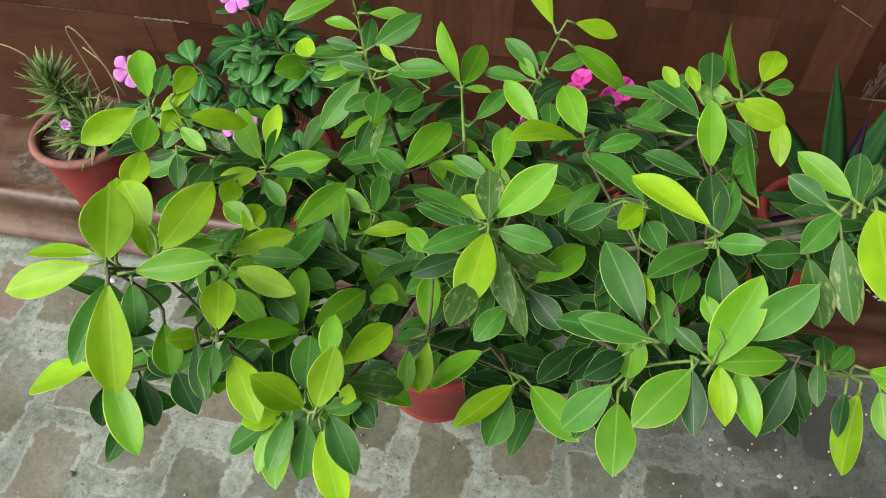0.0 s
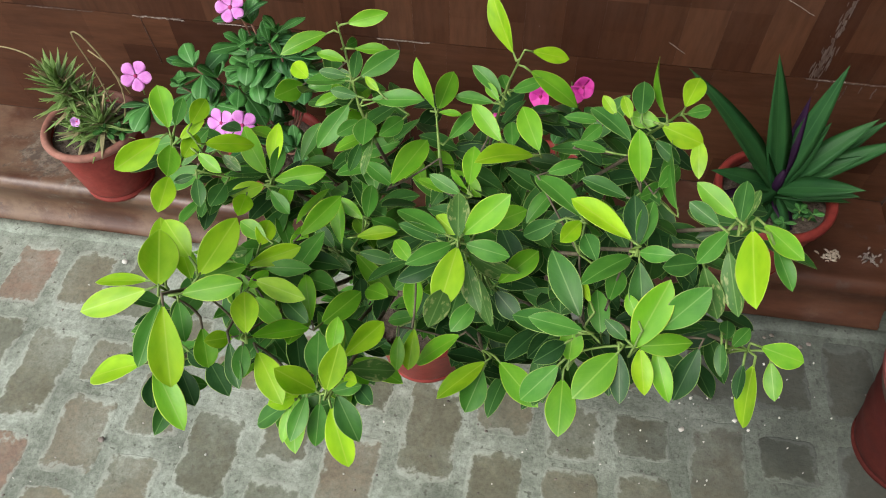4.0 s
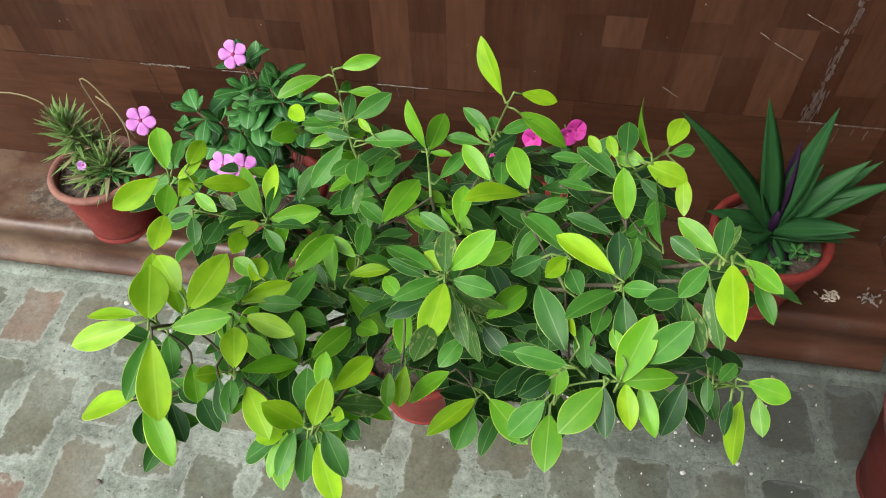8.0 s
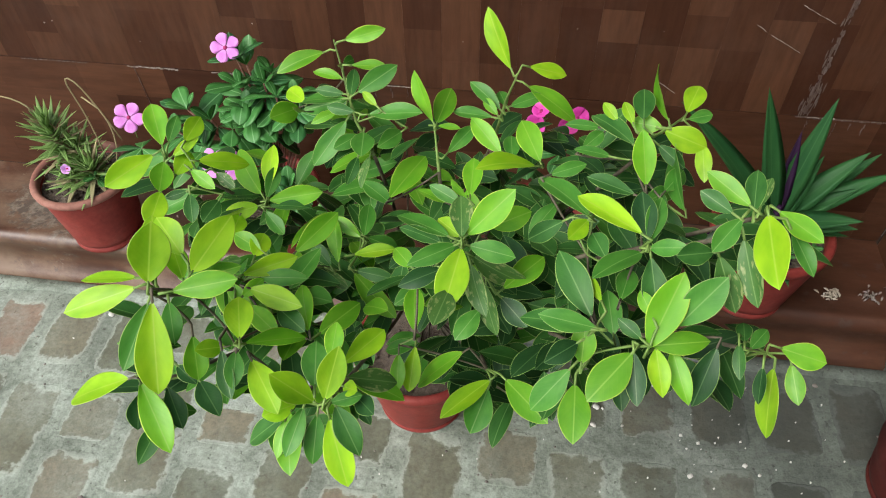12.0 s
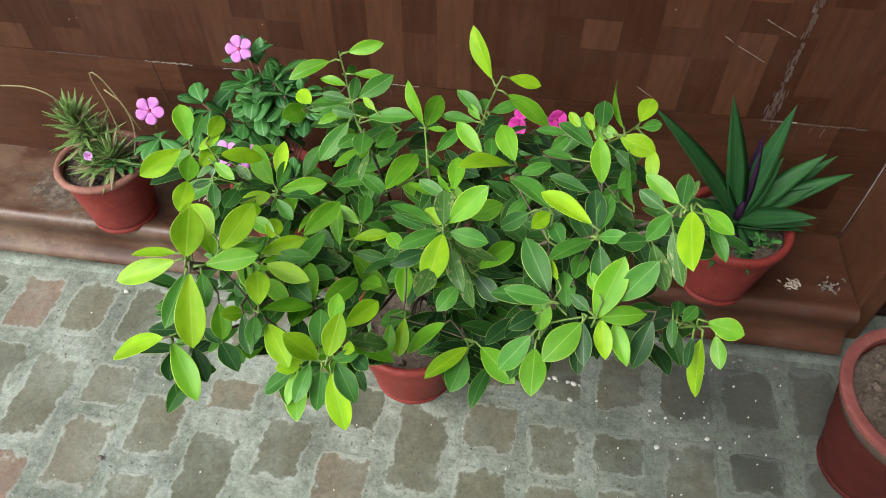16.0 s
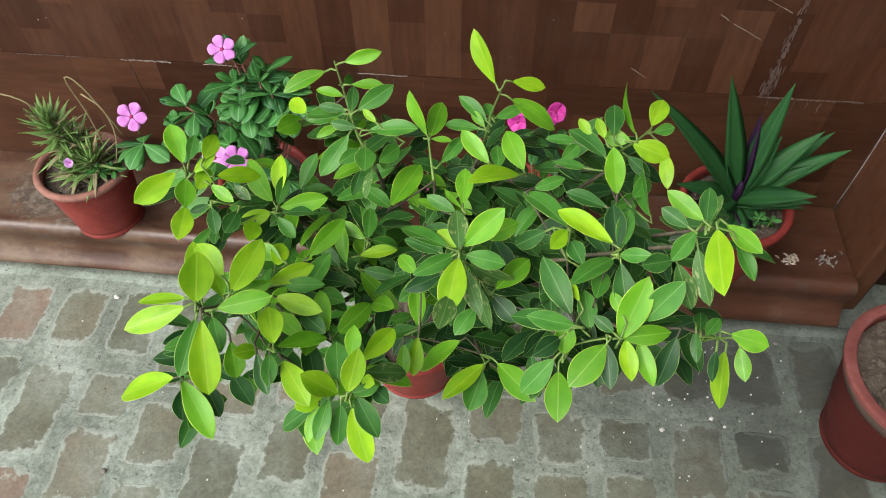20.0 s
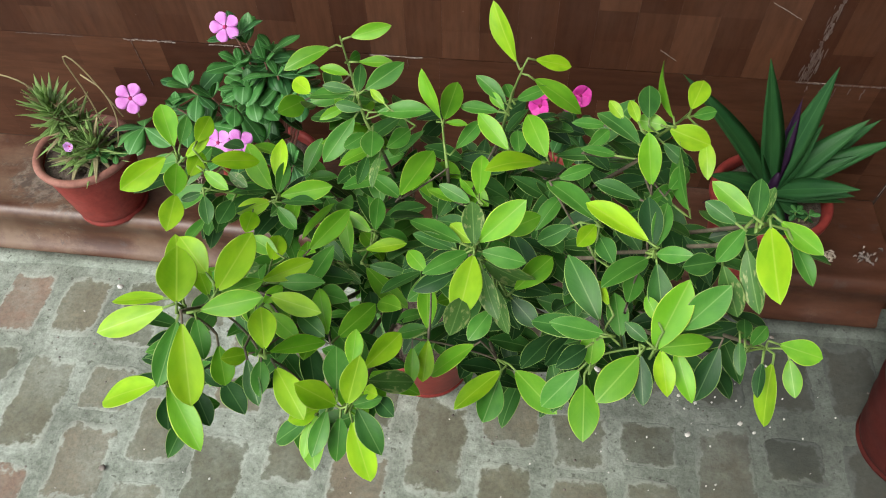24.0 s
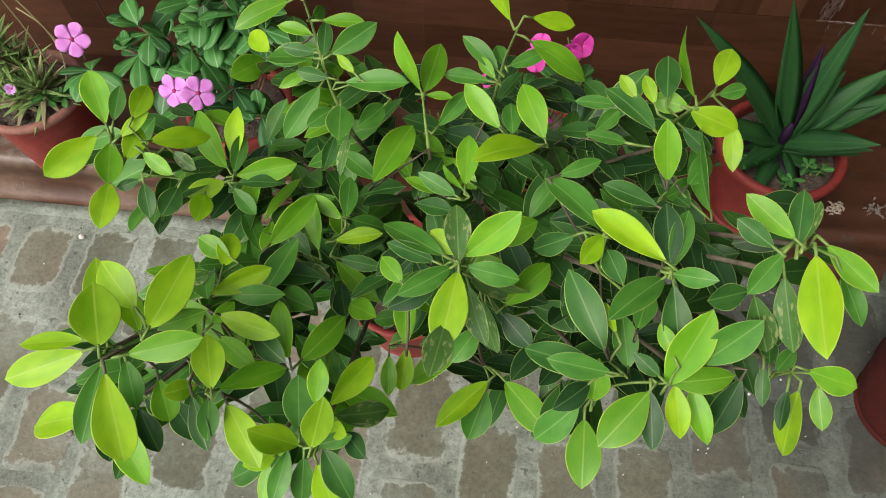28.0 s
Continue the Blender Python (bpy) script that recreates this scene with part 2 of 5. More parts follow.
SOIL, nt, b = material("dry_garden_soil", 0.95)
n = noise_tex(nt, world_coords(nt), 90.0, 6.0, 0.75)
base(nt, b, ramp(nt, n, [(0.3, (0.042, 0.032, 0.024)), (0.55, (0.115, 0.09, 0.068)), (0.8, (0.22, 0.18, 0.14))]))
bump(nt, b, n, 0.9, 0.006)


def leaf_material(name, color, pale, vein, spots=0.0, rough=0.38, sheer=0.22, rib=0.008, gloss=0.32):
    """A leaf: paler midrib and side veins, mottled tone, light shining into the blade."""
    m, nt, b = material(name, rough)
    v = coords(nt)
    sep = nt.nodes.new("ShaderNodeSeparateXYZ")
    nt.links.new(v, sep.inputs[0])
    ax = math_node(nt, "ABSOLUTE", sep.outputs["X"])
    rnd = random_of(nt)
    big = nt.nodes.new("ShaderNodeTexNoise")
    big.noise_dimensions = "4D"
    big.inputs["Scale"].default_value = 2.6
    nt.links.new(v, big.inputs["Vector"])
    nt.links.new(math_node(nt, "MULTIPLY", rnd, 37.0), big.inputs["W"])
    c = ramp(nt, big.outputs["Fac"], [(0.32, color), (0.72, pale)])
    vary = ramp(nt, rnd, [(0.0, (0.80, 0.84, 0.8)), (0.5, (1, 1, 1)), (1.0, (1.16, 1.12, 1.1))])
    c = mix(nt, 1.0, c, vary, "MULTIPLY")
    # side veins run forward from the midrib
    wave = math_node(nt, "SINE", math_node(nt, "MULTIPLY", math_node(nt, "SUBTRACT", sep.outputs["Y"], math_node(nt, "MULTIPLY", ax, 0.7)), 62.0))
    c = mix(nt, ramp(nt, wave, [(0.82, (0, 0, 0)), (1.0, (0.05, 0.05, 0.05))]), c, vein)
    c = mix(nt, ramp(nt, ax, [(rib, (0.75, 0.75, 0.75)), (rib * 2 + 0.014, (0, 0, 0))]), c, vein)
    if spots:
        s = nt.nodes.new("ShaderNodeTexNoise")
        s.inputs["Scale"].default_value, s.inputs["Detail"].default_value = 7.0, 6.0
        nt.links.new(v, s.inputs["Vector"])
        edge = math_node(nt, "ADD", s.outputs["Fac"], math_node(nt, "MULTIPLY", ax, 0.55))
        c = mix(nt, ramp(nt, edge, [(0.68, (0, 0, 0)), (0.80, (spots,) * 3)]), c, (0.42, 0.44, 0.20))
    base(nt, b, c)
    b.inputs["Specular IOR Level"].default_value = gloss
    bump(nt, b, wave, 0.025, 0.001)
    t = nt.nodes.new("ShaderNodeBsdfTranslucent")
    nt.links.new(mix(nt, 1.0, c, (1.35, 1.6, 0.6), "MULTIPLY"), t.inputs["Color"])
    ms = nt.nodes.new("ShaderNodeMixShader")
    ms.inputs["Fac"].default_value = sheer
    out = nt.nodes["Material Output"]
    nt.links.new(b.outputs[0], ms.inputs[1])
    nt.links.new(t.outputs[0], ms.inputs[2])
    nt.links.new(ms.outputs[0], out.inputs["Surface"])
    return m


FICUS = [
    # the two darkest tones also carry the crown's shade on inner leaves
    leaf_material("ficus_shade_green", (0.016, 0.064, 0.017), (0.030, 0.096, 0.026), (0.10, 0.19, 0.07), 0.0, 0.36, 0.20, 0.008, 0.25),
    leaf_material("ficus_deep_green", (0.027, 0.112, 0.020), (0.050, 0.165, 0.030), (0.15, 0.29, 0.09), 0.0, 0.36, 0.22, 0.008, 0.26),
    leaf_material("ficus_mid_green", (0.055, 0.220, 0.026), (0.095, 0.295, 0.040), (0.20, 0.38, 0.11), 0.0, 0.36, 0.34, 0.008, 0.33),
    leaf_material("ficus_fresh_green", (0.125, 0.372, 0.016), (0.195, 0.455, 0.026), (0.28, 0.48, 0.08), 0.0, 0.38, 0.38, 0.008, 0.45),
    leaf_material("ficus_young_yellow_green", (0.235, 0.475, 0.012), (0.375, 0.590, 0.020), (0.42, 0.57, 0.08), 0.0, 0.40, 0.38, 0.008, 0.42),
    leaf_material("ficus_variegated_green", (0.050, 0.145, 0.028), (0.086, 0.200, 0.042), (0.18, 0.30, 0.10), 0.55, 0.34, 0.22, 0.008, 0.33),
]
MARGIN_DARK = leaf_material("pale_green_margin", (0.17, 0.30, 0.07), (0.30, 0.44, 0.13), (0.33, 0.46, 0.14))
MARGIN_YOUNG = leaf_material("yellow_margin", (0.31, 0.49, 0.045), (0.44, 0.59, 0.09), (0.46, 0.60, 0.10))
VINCA = [
    leaf_material("vinca_dark_green", (0.022, 0.105, 0.028), (0.044, 0.160, 0.044), (0.20, 0.40, 0.19), 0.0, 0.36, 0.2, 0.013),
    leaf_material("vinca_mid_green", (0.042, 0.180, 0.036), (0.078, 0.250, 0.060), (0.22, 0.44, 0.19), 0.0, 0.38, 0.2, 0.013),
]
RHOEO = leaf_material("sword_leaf_green", (0.014, 0.066, 0.020), (0.030, 0.108, 0.030), (0.035, 0.11, 0.035), 0.0, 0.48, 0.10, 0.008, 0.14)
RHOEO_PURPLE = leaf_material("sword_leaf_purple", (0.018, 0.007, 0.024), (0.032, 0.012, 0.040), (0.03, 0.012, 0.04), 0.0, 0.48, 0.1, 0.008, 0.14)
SPIKE = leaf_material("spiky_leaf_green", (0.15, 0.28, 0.070), (0.28, 0.42, 0.15), (0.36, 0.48, 0.20), 0.0, 0.50, 0.2)
SPIKE_DRY = leaf_material("dry_straw_leaf", (0.27, 0.23, 0.12), (0.36, 0.32, 0.18), (0.34, 0.31, 0.19), 0.0, 0.7, 0.1)


def flower_material(name, color, pale, heart):
    m, nt, b = material(name, 0.55)
    v = coords(nt)
    sep = nt.nodes.new("ShaderNodeSeparateXYZ")
    nt.links.new(v, sep.inputs[0])
    c = ramp(nt, sep.outputs["Y"], [(0.02, heart), (0.16, pale), (0.45, color), (1.0, pale)])
    fine = ramp(nt, noise_tex(nt, coords(nt, (14.0, 2.0, 2.0)), 3.0), [(0.3, (0.85, 0.85, 0.85)), (0.7, (1.1, 1.1, 1.1))])
    base(nt, b, mix(nt, 1.0, c, fine, "MULTIPLY"))
    b.inputs["Subsurface Weight"].default_value = 0.0
    return m


PINK = flower_material("pink_petal", (0.54, 0.155, 0.52), (0.62, 0.25, 0.60), (0.28, 0.01, 0.14))
MAGENTA = flower_material("magenta_petal", (0.62, 0.030, 0.33), (0.70, 0.07, 0.42), (0.30, 0.01, 0.10))
LILAC = flower_material("lilac_bud", (0.48, 0.22, 0.52), (0.56, 0.32, 0.6), (0.3, 0.1, 0.3))


def plain(name, lo, hi, scale, rough=0.7):
    m, nt, b = material(name, rough)
    base(nt, b, ramp(nt, noise_tex(nt, world_coords(nt), scale), [(0.3, lo), (0.7, hi)]))
    return m


STEM = plain("green_stem", (0.10, 0.19, 0.035), (0.20, 0.31, 0.07), 60.0, 0.55)
BARK = plain("grey_brown_bark", (0.06, 0.05, 0.032), (0.15, 0.13, 0.085), 70.0, 0.85)
RED_STEM = plain("reddish_stem", (0.16, 0.06, 0.05), (0.28, 0.14, 0.09), 60.0, 0.6)
LITTER = plain("dry_leaf_litter", (0.30, 0.25, 0.18), (0.55, 0.50, 0.42), 120.0, 0.9)
PEBBLE = plain("small_stones", (0.06, 0.055, 0.05), (0.26, 0.23, 0.20), 50.0, 0.85)
CORNER_GLINT = plain("pale_corner_glint", (0.26, 0.22, 0.19), (0.42, 0.38, 0.34), 30.0, 0.8)


# ---------- mesh helpers ----------
def mesh_of(name, bm, mats, smooth=True):
    me = bpy.data.meshes.new(name)
    bm.normal_update()
    bm.to_mesh(me)
    bm.free()
    for m in mats if isinstance(mats, (list, tuple)) else [mats]:
        me.materials.append(m)
    if smooth:
        me.shade_smooth()
    return me


def part(name, bm, mats, parent=None, label="", smooth=True):
    """One mesh object under its thing or part."""
    ob = new(name, bm if isinstance(bm, bpy.types.Mesh) else mesh_of(name, bm, mats, smooth))
    if parent:
        ob.parent = parent
        ob.matrix_parent_inverse = parent.matrix_world.inverted()
    return tagged(ob, label) if label else ob


def empty(name, at, label, category, group=""):
    ob = new(name)
    ob.empty_display_size = 0.02
    ob.location = at
    ob.matrix_world = Matrix.Translation(at)
    return tagged(ob, label, category, group)


def box(bm, lo, hi, bevel=0.0):
    made = bmesh.ops.create_cube(bm, size=1.0)["verts"]
    for v in made:
        v.co = Vector(((l + h) / 2 + c * (h - l) for l, h, c in zip(lo, hi, v.co)))
    if bevel:
        edges = {e for v in made for e in v.link_edges}
        bmesh.ops.bevel(bm, geom=list(edges), offset=bevel, segments=2, profile=0.5, affect="EDGES")
    return bm


def tube(bm, points, radii, sides=6, mat=0):
    """A bent, tapering tube along points."""
    pts = [Vector(p) for p in points]
    rings = []
    for i, p in enumerate(pts):
        d = (pts[min(i + 1, len(pts) - 1)] - pts[max(i - 1, 0)]).normalized()
        u = d.orthogonal().normalized() if i == 0 else (u - d * u.dot(d)).normalized()
        w = d.cross(u)
        r = radii[i] if isinstance(radii, (list, tuple)) else radii
        rings.append([bm.verts.new(p + r * (u * math.cos(a) + w * math.sin(a))) for a in [2 * math.pi * k / sides for k in range(sides)]])
    for a, b_ in zip(rings, rings[1:]):
        for k in range(sides):
            f = bm.faces.new((a[k], a[(k + 1) % sides], b_[(k + 1) % sides], b_[k]))
            f.material_index = mat
    for ring, flip in ((rings[0], True), (rings[-1], False)):
        f = bm.faces.new(ring[::-1] if flip else ring)
        f.material_index = mat
    return bm


def bow(a, b_, sag, steps=6):
    """Points from a to b, bowed by the vector sag."""
    a, b_, sag = Vector(a), Vector(b_), Vector(sag)
    return [a.lerp(b_, k / steps) + sag * (4 * (k / steps) * (1 - k / steps)) for k in range(steps + 1)]


def lathe(bm, profile, sides=48, wobble=0.0, mat=0):
    """A turned body from (radius, height) pairs; a radius of 0 closes it."""
    rings = []
    for r, z in profile:
        if r <= 0:
            rings.append([bm.verts.new((0, 0, z))])
        else:
            rings.append([bm.verts.new((r * (1 + wobble * math.sin(3 * a + 40 * z)) * math.cos(a), r * (1 + wobble * math.cos(2 * a + 25 * z)) * math.sin(a), z)) for a in [2 * math.pi * k / sides for k in range(sides)]])
    for a, b_ in zip(rings, rings[1:]):
        for k in range(sides):
            j = (k + 1) % sides
            if len(a) == 1 and len(b_) == 1:
                continue
            if len(a) == 1:
                f = bm.faces.new((a[0], b_[j], b_[k]))
            elif len(b_) == 1:
                f = bm.faces.new((a[k], a[j], b_[0]))
            else:
                f = bm.faces.new((a[k], a[j], b_[j], b_[k]))
            f.material_index = mat
    return bm


def leaf_mesh(name, outline, mats, bend=0.25, fold=0.12, thick=0.008, rows=11, margin=0.0, twist=0.0, wave=0.0, chord=False):
    """A unit leaf from y = 0 to 1, 1 wide at its widest, z up: folded along the midrib, bent down towards the tip."""
    bm = bmesh.new()
    across = [-1.0, -1.0 + margin, -0.5, 0.0, 0.5, 1.0 - margin, 1.0] if margin else [-1.0, -0.5, 0.0, 0.5, 1.0]
    sheets = []
    for side in (1, -1):
        grid = []
        for i in range(rows + 1):
            s = i / rows
            half = max(outline(s), 0.004) / 2
            ang = bend * 2.0 * s
            y = math.sin(ang) / (2 * bend) if abs(bend) > 1e-3 else s
            z = -(1 - math.cos(ang)) / (2 * bend) if abs(bend) > 1e-3 else 0.0
            row = []
            for u in across:
                x = u * half
                zz = abs(x) * fold * 2 + z + side * thick * (1 - 0.6 * abs(u)) / 2 + twist * x * s + wave * math.sin(9 * s + (1 if u > 0 else 2.5)) * abs(u) ** 2
                row.append(bm.verts.new((x, y, zz)))
            grid.append(row)
        sheets.append(grid)
        for i in range(rows):
            for k in range(len(across) - 1):
                q = (grid[i][k], grid[i][k + 1], grid[i + 1][k + 1], grid[i + 1][k])
                f = bm.faces.new(q if side == 1 else q[::-1])
                f.material_index = 1 if margin and k in (0, len(across) - 2) else 0
    top, low = sheets
    n = len(across) - 1
    for i in range(rows):
        for k, flip in ((0, False), (n, True)):
            q = (top[i][k], top[i + 1][k], low[i + 1][k], low[i][k])
            f = bm.faces.new(q[::-1] if flip else q)
            f.material_index = 1 if margin else 0
    if chord:
        # the tip lies on the y axis, one unit from the foot
        ty, tz = math.sin(2 * bend) / (2 * bend), -(1 - math.cos(2 * bend)) / (2 * bend)
        m = Matrix.Rotation(-math.atan2(tz, ty), 3, 'X') * (1 / math.hypot(ty, tz))
        for v in bm.verts:
            q = m @ v.co
            v.co = (v.co.x, q.y, q.z)
    return mesh_of(name, bm, mats)


def ovate(peak, sharp):
    """Leaf outline, widest at peak, drawn out to a point."""
    def shape(s):
        if s <= 0 or s >= 1:
            return 0.0
        q = s ** (math.log(0.5) / math.log(peak))
        return math.sin(math.pi * q) ** sharp
    return shape


def turned(at, yaw, pitch, roll, length, width):
    """Pose of a leaf: its y axis points to yaw (from +x, degrees) and pitch (up), its face is turned by roll."""
    y, p = radians(yaw), radians(pitch)
    d = Vector((math.cos(y) * math.cos(p), math.sin(y) * math.cos(p), math.sin(p)))
    side = d.cross(Vector((0, 0, 1)))
    side = side.normalized() if side.length > 1e-4 else Vector((1, 0, 0))
    up = side.cross(d)
    m = Matrix((side, d, up)).transposed().to_4x4()
    m = Matrix.Translation(at) @ m @ Matrix.Rotation(radians(roll), 4, "Y")
    return m @ Matrix.Diagonal((width, length, (length + width) / 2, 1))

# ---------- ground, wall, sill ----------
LEDGE_Z, LEDGE_Y, LEDGE_END = 0.113, -0.236, 0.865
bm = bmesh.new()
box(bm, (-40, -60, -0.3), (40, 0.02, -0.0022))
ground = tagged(part("ground", bm, MORTAR, None, "", False), "pale grey cement bed of the brick paving", "ground", "", "structure")

bm = bmesh.new()
box(bm, (-6, 0.0, -0.02), (6, 0.23, 2.4))
wall = tagged(part("wall_north", bm, GROUT, None, "", False), "dark brown wood-look tiled wall with chalky scratches", "wall", "", "structure")


def sill_profile():
    pts = [(0.0, LEDGE_Z - 0.004), (-0.03, LEDGE_Z - 0.004), (-0.165, LEDGE_Z - 0.002), (-0.192, LEDGE_Z + 0.003)]
    for k in range(7):
        a = radians(90 + k * 20)
        pts.append((-0.206 + 0.020 * math.cos(a), LEDGE_Z - 0.014 + 0.020 * math.sin(a)))
    for k in range(1, 7):
        s = k / 6
        pts.append((-0.222 + 0.008 * math.sin(math.pi * s) - 0.012 * s * s, LEDGE_Z - 0.032 - (LEDGE_Z - 0.048) * s))
    return pts + [(-0.241, 0.010), (-0.241, -0.02), (0.0, -0.02)]


bm = bmesh.new()
xs = [-6.0] + [-1.6 + 0.05 * k for k in range(49)] + [LEDGE_END]
rings = []
for x in xs:
    rings.append([bm.verts.new((x, y + 0.0016 * noise.noise((x * 7, y * 9, z * 9)), z + 0.0022 * noise.noise((x * 5, y * 11, z * 5 + 3)))) for y, z in sill_profile()])
for a, b_ in zip(rings, rings[1:]):
    for k in range(len(a)):
        bm.faces.new((a[k], b_[k], b_[(k + 1) % len(a)], a[(k + 1) % len(a)]))
bm.faces.new(rings[0])
bm.faces.new(rings[-1][::-1])
bmesh.ops.recalc_face_normals(bm, faces=bm.faces)
sill = tagged(part("wall_sill", bm, LEDGE), "glossy worn brown raised sill along the wall foot", "ledge", "", "structure")
mod = sill.modifiers.new("edge", "EDGE_SPLIT")
mod.split_angle = radians(50)

# unseen plain wall beyond the door, added to hold light off the right
bm = bmesh.new()
box(bm, (1.12, -2.8, -0.02), (1.32, -0.005, 3.0))
tagged(part("wall_east", bm, DOOR_WOOD, None, "", False), "unseen dark brown wall added beyond the door to shade the right side", "wall", "", "structure")

# unseen plain wall behind, on the door side, added to dim pots and floor
bm = bmesh.new()
box(bm, (0.30, -2.0, -0.02), (1.117, -1.8, 3.0))
tagged(part("wall_south", bm, DOOR_WOOD, None, "", False), "unseen dark brown wall added behind to block sky light on the right", "wall", "", "structure")

# narrow skirt where the sill ends, and the dark panelled recess beside it
bm = bmesh.new()
box(bm, (LEDGE_END + 0.003, -0.19, -0.02), (LEDGE_END + 0.05, -0.002, 2.4), 0.006)
jamb = tagged(part("door_jamb", bm, WALL_UP, None, "", False), "dark brown wooden door jamb", "door frame", "", "structure")
bm = bmesh.new()
box(bm, (LEDGE_END + 0.056, -0.13, 0.012), (1.115, -0.09, 2.2), 0.004)
door = tagged(part("door_1", bm, DOOR_WOOD, None, "", False), "closed dark brown wooden door beside the sill", "door", "", "structure")
for k in range(2):
    bm = bmesh.new()
    box(bm, (LEDGE_END + 0.10, -0.138, 0.18 + k * 1.0), (1.08, -0.127, 1.0 + k * 1.0), 0.006)
    part("panel", bm, DOOR_WOOD, door, "", False)

# cement kerb strip between sill and bricks
bm = bmesh.new()
for k in range(70):
    x0 = -2.2 + k * 0.05
    d = [0.012 * noise.noise((x0 * 6, j, 0)) for j in range(2)]
    v = [bm.verts.new((x0, -0.243, 0.004)), bm.verts.new((x0 + 0.05, -0.243, 0.004)), bm.verts.new((x0 + 0.05, -0.270, 0.0015)), bm.verts.new((x0, -0.270, 0.0015))]
    bm.faces.new(v[::-1])
bmesh.ops.remove_doubles(bm, verts=bm.verts, dist=1e-4)
for v in list(bm.verts):
    if v.co.y < -0.26:
        v.co.y += 0.014 * noise.noise((v.co.x * 9, 2, 0))
strip = bmesh.ops.extrude_face_region(bm, geom=list(bm.faces))
bmesh.ops.translate(bm, verts=[e for e in strip["geom"] if isinstance(e, bmesh.types.BMVert)], vec=(0, 0, -0.02))
bmesh.ops.recalc_face_normals(bm, faces=bm.faces)
tagged(part("trim", bm, MORTAR), "rough cement strip at the foot of the sill", "trim", "", "structure")


# ---------- pots ----------
def flower_pot(parent, r_top, r_low, height, soil_z, mats, tilt=0.0, lip=0.018, ribs=False):
    """A tapering pot with a rolled lip, a foot ring and soil; returns the body."""
    t = 0.006
    body = [(0, 0.004), (r_low * 0.9, 0.004), (r_low * 0.93, 0.0), (r_low * 0.985, 0.0), (r_low * 1.0, 0.003), (r_low * 0.995, 0.0095), (r_low * 0.955, 0.0110), (r_low * 0.955, 0.0135)]
    steps = 14
    for k in range(steps + 1):
        s = k / steps
        r = r_low + (r_top - r_low) * s
        if ribs:
            r += 0.0012 * math.sin(s * 20) + 0.003 * math.sin(math.pi * s)
        body.append((r, 0.016 + (height - lip - 0.016) * s))
    body += [(r_top - t, height - lip), (r_low - t, 0.02), (0, 0.02)]
    bm = lathe(bmesh.new(), body, 56, 0.006 if ribs else 0.002)
    ob = part("pot", bm, mats[0], parent)
    ro = r_top + (0.010 if ribs else 0.006)
    w = 0.009 if ribs else 0.008
    rim = [(r_top - w, height - lip - 0.004), (r_top + 0.001, height - lip - 0.004), (ro, height - lip), (ro + 0.001, height - 0.006), (ro - 0.002, height - 0.001), (ro - 0.006, height), (r_top - w + 0.003, height - 0.001), (r_top - w, height - 0.006), (r_top - w, height - lip - 0.004)]
    if ribs:
        # flat-topped, sharp-edged lip
        rim = [(r_top - w, height - lip - 0.004), (r_top + 0.001, height - lip - 0.004), (ro, height - lip), (ro + 0.001, height - 0.002), (ro - 0.0015, height), (ro - 0.006, height + 0.0004), (r_top - w + 0.002, height + 0.0002), (r_top - w, height - 0.0015), (r_top - w, height - lip - 0.004)]
    r_ob = part("rim", lathe(bmesh.new(), rim, 56, 0.006 if ribs else 0.002), mats[1], ob)
    bm = bmesh.new()
    rings = [[bm.verts.new((0, 0, soil_z))]]
    for k in range(1, 13):
        r = (r_top - (w if ribs else t) - 0.002) * k / 12
        rings.append([bm.verts.new((r * math.cos(a), r * math.sin(a), soil_z + 0.008 * noise.noise((r * 40 * math.cos(a), r * 40 * math.sin(a), height)) + 0.004 * noise.noise((r * 150 * math.cos(a), r * 150 * math.sin(a), 5)))) for a in [2 * math.pi * j / 40 for j in range(40)]])
    for j in range(40):
        bm.faces.new((rings[0][0], rings[1][j], rings[1][(j + 1) % 40]))
    for a, b_ in zip(rings[1:], rings[2:]):
        for j in range(40):
            bm.faces.new((a[j], b_[j], b_[(j + 1) % 40], a[(j + 1) % 40]))
    low = [bm.verts.new((v.co.x, v.co.y, soil_z - 0.03)) for v in rings[-1]]
    for j in range(40):
        bm.faces.new((rings[-1][j], low[j], low[(j + 1) % 40], rings[-1][(j + 1) % 40]))
    part("soil", bm, SOIL, parent)
    for o in (ob,) + tuple(c for c in parent.children if c.name.startswith("soil")):
        o.matrix_parent_inverse = Matrix.Identity(4)
    r_ob.matrix_parent_inverse = Matrix.Identity(4)
    return ob


def clods(parent, r, z, count, seed, mats, size=0.006):
    """Loose lumps lying on the soil, one mesh."""
    rnd = random.Random(seed)
    bm = bmesh.new()
    for _ in range(count):
        a, d = rnd.uniform(0, 6.28), r * math.sqrt(rnd.random())
        s = size * rnd.uniform(0.35, 1.2)
        made = bmesh.ops.create_icosphere(bm, subdivisions=1, radius=s)["verts"]
        q = Euler((rnd.random() * 6, rnd.random() * 6, 0)).to_matrix()
        for v in made:
            v.co = q @ Vector((v.co.x * rnd.uniform(0.7, 1.2), v.co.y * rnd.uniform(0.7, 1.2), v.co.z * 0.7)) + Vector((d * math.cos(a), d * math.sin(a), z + s * 0.25))
    ob = tagged(part("soil_crumb", bm, mats, parent, "", False), "", "", "", "stuff")
    ob.matrix_parent_inverse = Matrix.Identity(4)
    return ob


ficus = empty("potted_ficus", (-0.008, -0.410, 0.0), "bushy rubber fig with glossy yellow-edged leaves in a red pot", "potted plant")
